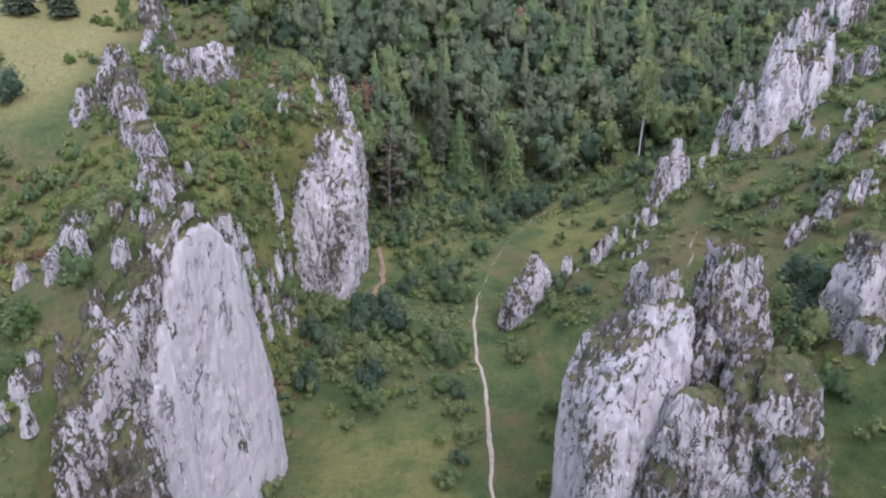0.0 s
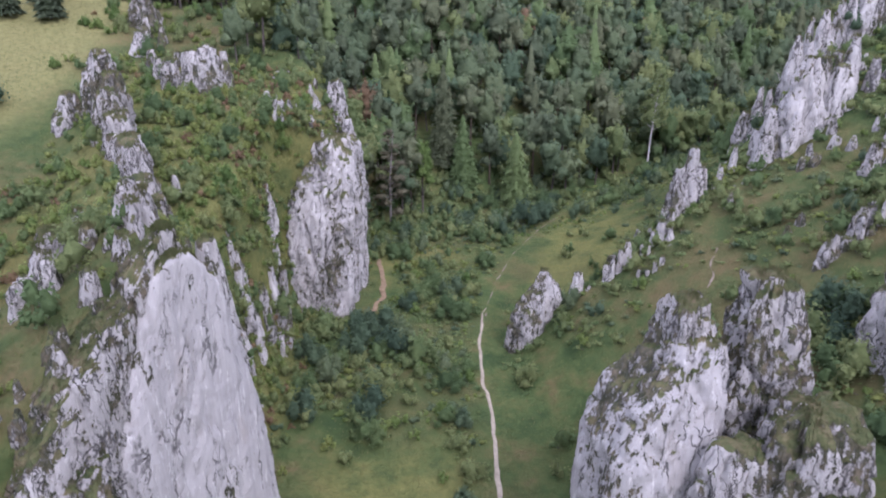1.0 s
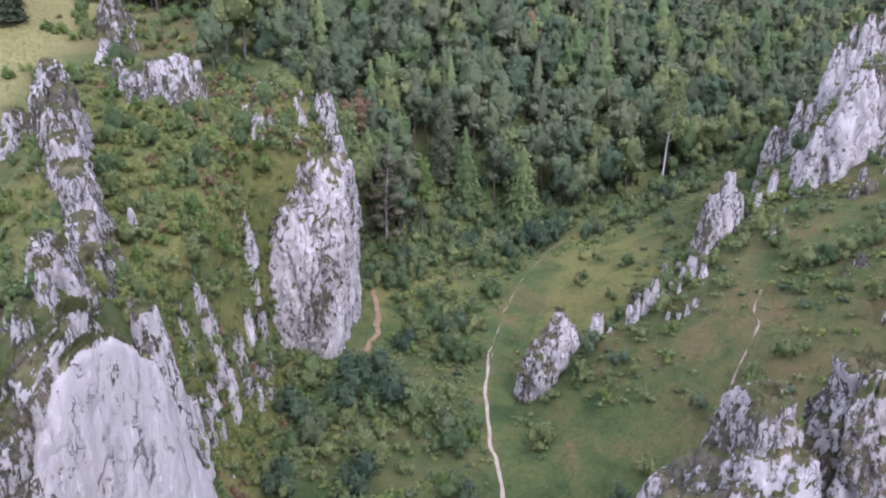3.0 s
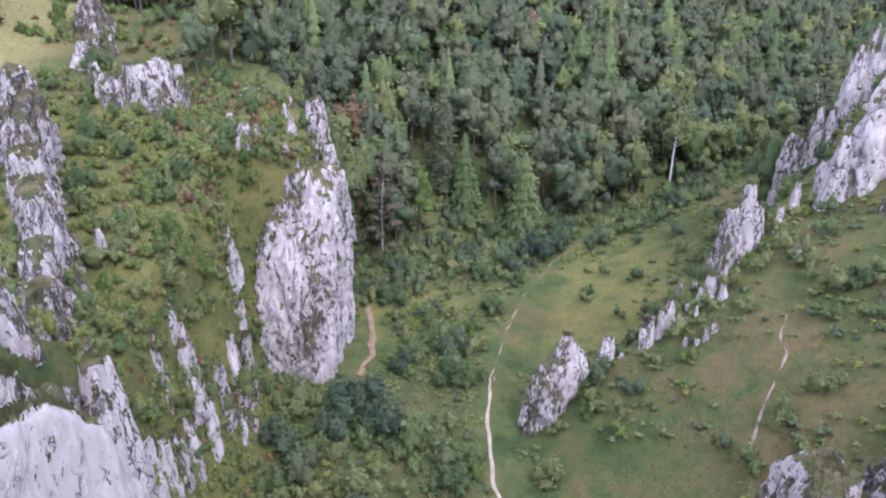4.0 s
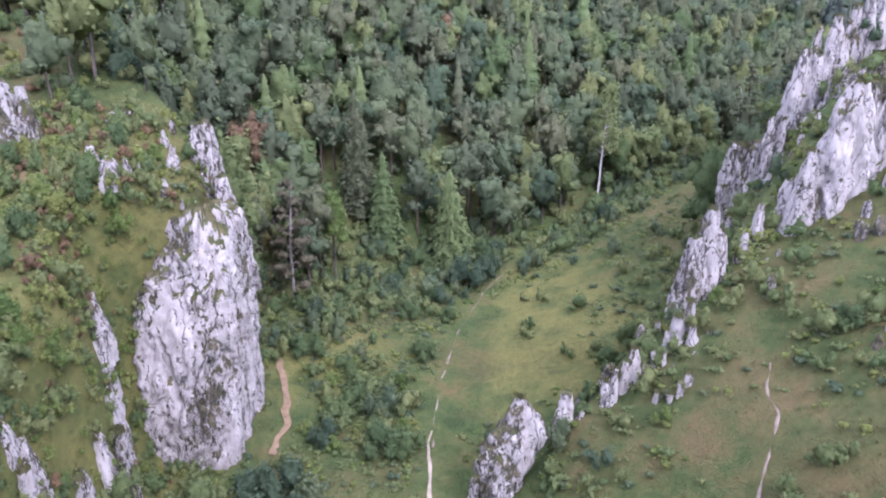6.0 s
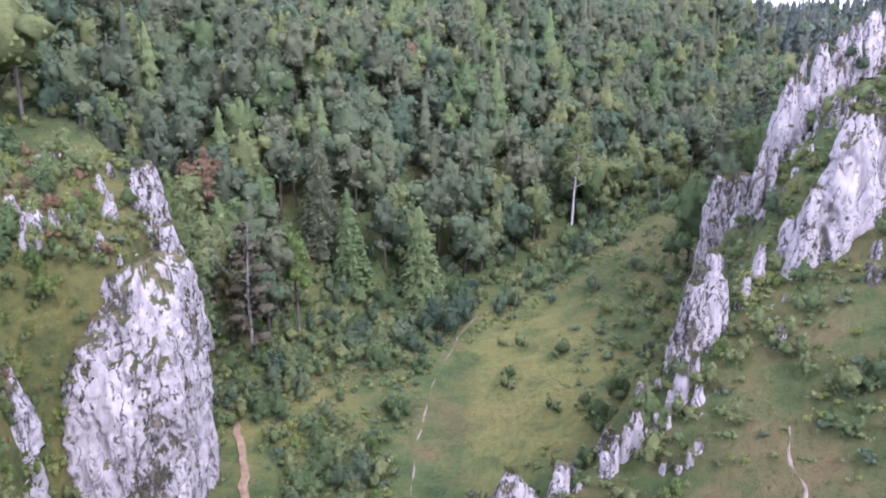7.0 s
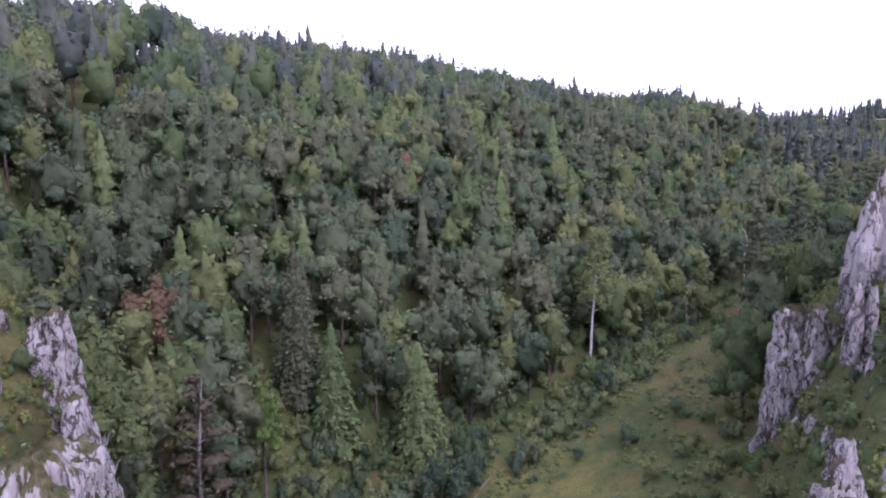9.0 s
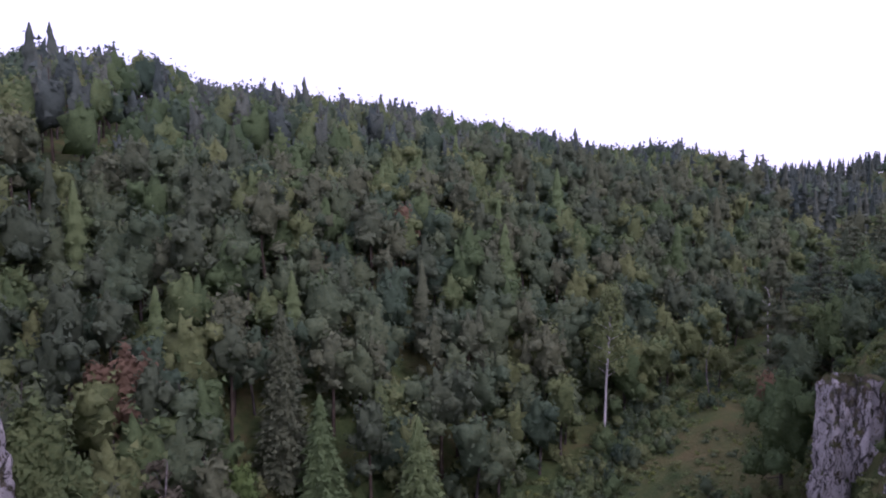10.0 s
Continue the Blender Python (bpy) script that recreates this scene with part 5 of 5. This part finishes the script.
for p, x, y, sc, turn in [(4, 33.2, 58.5, 1.1, 20), (0, 35.2, 61.5, 1.0, 70), (4, 31.0, 55.8, 0.9, 140), (1, 36.8, 65.0, 1.1, 200), (4, 30.0, 60.5, 0.9, 260), (0, -9.0, 92.0, 1.35, 10), (0, -6.0, 88.5, 1.3, 100), (0, -11.5, 87.0, 1.4, 50), (4, -3.5, 84.0, 1.4, 200), (0, 1.2, 104.5, 1.2, 30),
                           (4, 0.5, 98.0, 1.2, 80), (0, 16.0, 137.5, 1.7, 140), (0, 19.5, 140.0, 1.4, 240), (1, 9.5, 79.0, 1.1, 0), (4, 25.6, 90.8, 0.8, 60), (3, -24.1, 106.5, 1.20, 290), (3, -25.1, 107.2, 1.00, 275), (3, -22.9, 105.1, 0.90, 305), (2, -32.3, 99.7, 1.30, 100), (2, -25.4, 82.9, 1.40, 120), (2, -22.7, 100.0, 1.20, 300), (2, -30.0, 88.8, 1.20, 60), (2, -27.3, 97.1, 1.20, 180), (1, -24.6, 99.2, 0.90, 250), (1, -24.9, 79.7, 1.10, 110), (2, -23.7, 85.4, 1.20, 200), (2, -24.6, 83.2, 1.10, 150), (2, -36.3, 101.1, 1.30, 30), (4, 2.4, 81.5, 0.75, 15), (0, 1.9, 70.4, 0.7, 80), (4, 1.2, 66.0, 0.6, 150), (4, 2.2, 61.4, 0.7, 230), (0, 1.6, 57.4, 0.62, 300), (4, 0.6, 54.6, 0.7, 20), (0, -7.4, 86.3, 1.25, 310), (0, -8.4, 72.0, 1.2, 45), (4, -8.0, 76.0, 1.1, 95), (0, -12.0, 91.7, 1.3, 200), (0, -17.4, 84.0, 1.2, 130), (4, -16.8, 90.0, 1.3, 20), (0, -14.6, 79.0, 1.2, 260), (0, -15.8, 71.5, 1.1, 75), (4, 34.0, 62.5, 1.2, 30), (4, 34.7, 57.8, 1.2, 200), (0, 36.4, 64.5, 1.3, 120), (2, 24.0, 84.0, 0.8, 60), (1, 30.5, 108.0, 1.2, 0), (4, 27.5, 104.0, 1.1, 80)]:
    put_bush(p, x, y, sc, turn)
plant("broadleaf_tree", broad_tree(407, 12.0, 1500, 0.28, 0.3, 20, 0.2), LEAF_RED, BARK, "broadleaf tree with rusty autumn leaves among green trees", "tree", "trees of the wood's edge", (-15.5, 144.0, hz(-15.5, 144.0)), 0, max(0.6, (27.0 + 2.5 - hz(-15.5, 144.0)) / 12.0))
plant("broadleaf_tree", broad_tree(408, 6.5, 1300, 0.2, 0.36, 18, 0.05), LEAF_DARK, BARK, "small dark tree on the rocky crest", "tree", "trees of the wood's edge", (66.5, 121.5, hz(66.5, 121.5) - 0.3))
plant("broadleaf_tree", broad_tree(409, 5.0, 1100, 0.19, 0.4, 16, 0.05), LEAF_DARK, BARK, "small dark tree on the rocky crest", "tree", "trees of the wood's edge", (63.4, 118.5, hz(63.4, 118.5) - 0.3))
birch = plant("birch_tree", birch_tree(401, 24.0, 3000, 0.27), LEAF, BARK_BIRCH, "tall birch with a bare white trunk at the meadow's end", "tree", "trees of the wood's edge", (48.8, 169.5, hz(48.8, 169.5)), tint=0.35)
wb = hz(-17.2, 122.4)
plant("birch_tree", broad_tree(411, 31.0 - wb, 3600, 0.26, 0.15, 22, 0.5), LEAF, BARK_BIRCH, "weeping birch with a pale slim trunk behind the cliff", "tree", "trees of the wood's edge", (-17.2, 122.4, wb), tint=0.05)
plant("broadleaf_tree", broad_tree(412, 15.0, 3000, 0.24, 0.16, 26, 0.05), LEAF_BRIGHT, BARK, "slender yellow-green young tree at the edge of the wood", "tree", "trees of the wood's edge", (-4.6, 136.0, hz(-4.6, 136.0)))
plant("larch_tree", spruce_tree(402, 22.4 - hz(3.4, 145.0), 6000, 0.25, 0.26, 0.05, 12, 21, 0.5), NEEDLE_LIGHT, BARK, "light-green conical conifer at the edge of the wood", "tree", "trees of the wood's edge", (3.4, 145.0, hz(3.4, 145.0)))
plant("spruce_tree", spruce_tree(403, 19.0 - hz(14.3, 144.9), 5200, 0.25, 0.30, 0.05, 10, 21, 0.5), NEEDLE_LIGHT, BARK, "broad light-green conifer at the edge of the wood", "tree", "trees of the wood's edge", (14.3, 144.9, hz(14.3, 144.9)))
plant("spruce_tree", spruce_tree(404, 32.0 - hz(-0.6, 148.5), 6000, 0.24, 0.2, 0.05, 24, 25, 0.2), NEEDLE, BARK, "tall smooth dark-green conical spruce", "tree", "trees of the wood's edge", (-0.6, 148.5, hz(-0.6, 148.5)))
plant("pine_tree", pine_tree(405, 19.0, 1500, 0.24), NEEDLE_BROWN, BARK_GREY, "thin half-bare pine with grey limbs and browned needles", "tree", "trees of the wood's edge", (-10.4, 129.0, hz(-10.4, 129.0)))

dead = tagged(new("dead_tree"), "bare pale broken dead trunk above the wood", "tree", "trees of the wood's edge")
dv, df, dn = join([tube([(0, 0, -0.5), (0.1, 0, 9), (-0.3, 0, 15), (0.35, 0, 18), (-0.5, 0, 20.5), (-1.5, 0.2, 21.2)], [0.15, 0.13, 0.11, 0.09, 0.07, 0.03], 7), tube([(0, 0, 14), (1.6, 0.3, 15.2)], [0.06, 0.02], 4), tube([(0, 0, 17), (-1.4, 0.5, 18)], [0.05, 0.02], 4)])
child("trunk", mesh_np("trunk", dv, df, [BARK_BIRCH], None, True), dead)
dead.matrix_basis = pose(76.2, 167.0, hz(76.2, 167.0)) @ Matrix.Scale((28.6 - hz(76.2, 167.0)) / 21.2, 4)
plant("bent_tree", broad_tree(406, 8.0, 1500, 0.24, 0.45, 16, 0.1), LEAF, BARK, "small rounded mid-green tree beside a pale bent stem", "tree", "trees of the wood's edge", (70.8, 172.0, hz(70.8, 172.0)))
bv, bf = tube([(0, 0, -0.4), (-0.6, 0, 3), (-0.7, 0, 6), (0.3, 0, 9.5)], [0.09, 0.085, 0.07, 0.03], 7)
stem = tagged(new("bent_birch"), "pale bent bare birch stem at the wood's edge", "tree", "trees of the wood's edge")
child("trunk", mesh_np("trunk", bv, bf, [BARK_GREY], None, True), stem)
stem.matrix_basis = pose(68.4, 171.0, hz(68.4, 171.0))

# loose stones and small outcrops
def stone_proto(seed):
    p, f, cap = lobe(column(0, 0, 1.0, -0.6, 0.6, 0.5, 0, (0.1, 0.1), 0.5), seed, 1.3, 2.6, 0.42)
    return (p, split(f), 0 * p), (p[:3], np.arange(3)[None, :], 0 * p[:3]), 0, 0


stone_protos = [stone_proto(501 + k) for k in range(4)]


def stony(x, y, r):
    d = np.zeros(len(x))
    d = np.maximum(d, 0.35 * sstep(-13, -15, x) * sstep(-31, -26, x) * (y > 99) * (y < 115))
    d = np.maximum(d, 0.3 * sstep(-19, -22, x) * sstep(-38, -32, x) * (y > 34) * (y < 72))
    d = np.maximum(d, 0.4 * sstep(5, 2, np.abs(y - crest_y(x))) * (x > 21) * (x < 62))
    d = np.maximum(d, 0.10 * (x > 36) * (y > 50) * (y < 95))
    d = np.maximum(d, 0.3 * (np.hypot(x - 56, y - 116) < 12))
    return (r.random(len(x)) < d * sstep(0.42, 0.62, fbm(np.stack([x / 4, y / 4, 0 * x], 1), 3, 61)) * 1.3) & in_view(x, y)


X, Y, rng = poisson(-50, 75, 30, 130, 1.35, 28, stony)
baked("loose_stones", "small pale limestone blocks and teeth in rough grass", "stones", stone_protos,
      [(int(rng.integers(0, 4)), x, y, z, rng.uniform(0, 6.28), rng.uniform(0.4, 1.4), rng.uniform(0.7, 1.1), 0.0) for x, y, z in zip(X, Y, height(X, Y))], [ROCK_BARE], soft=False)

# grass tufts
def tufts(name, label, P, size, seed, spread=0.08):
    rng = np.random.default_rng(seed)
    P = np.repeat(P, 2, 0) + rng.normal(0, spread, (2 * len(P), 3)) * (1, 1, 0)
    n = len(P)
    a = rng.uniform(-1.4, 1.4, n)
    d = np.stack([np.cos(a), np.sin(a), 0 * a], 1)
    h = size * rng.uniform(0.6, 1.5, (n, 1))
    lean = rng.normal(0, 0.35, (n, 3)) * (1, 1, 0)
    w = 0.45 * h
    top = P + (lean + (0, 0, 1)) * h
    v = np.stack([P - d * w * 0.5 - (0, 0, 0.1), P + d * w * 0.5 - (0, 0, 0.1), top + d * w * 0.6, top - d * w * 0.5 + (0, 0, 0.2) * h], 1).reshape(-1, 3)
    tint = np.repeat(fbm(P / 6.0, 3, 9) * 1.3 - 0.25, 4)
    return tagged(new(name, mesh_np(name, v, np.arange(4 * n).reshape(n, 4), [BLADE], None, True, {"tint": np.clip(tint, 0, 1)}, np.repeat(lean * 0.6 + (0, -0.25, 1), 4, 0))), label, "grass", kind="stuff")


X, Y, rng = poisson(-70, 80, 25, 150, 0.8, 8, lambda x, y, r: ((np.abs(x - path_x(y)) > 0.45) | (y > 104)) & in_view(x, y))
tufts("meadow_tufts", "rough tufts of green and straw-coloured meadow grass", np.stack([X, Y, height(X, Y)], 1), 0.15, 9)
for x, y, h, w in [(-72.6, 125, 15, 0.2), (-65.1, 125, 14, 0.2), (-69, 131, 16, 0.18)]:
    plant("spruce_tree", spruce_tree(int(420 + x), h, 1500, 0.34, w), NEEDLE, BARK, "dark conical spruce on the straw-coloured meadow", "tree", "trees of the wood's edge", (x, y, hz(x, y)))
for x, y, sc in [(-58.8, 95, 1.4), (-61.5, 94, 1.3), (-60.5, 97.5, 1.2)]:
    put_bush(0, x, y, sc, 40 * sc)
L = np.concatenate(LEDGES)
pick_l = np.random.default_rng(33).random(len(L)) < 0.25
tufts("ledge_grass", "dry grass tufts on limestone ledges", L[pick_l], 0.17, 10, 0.22)
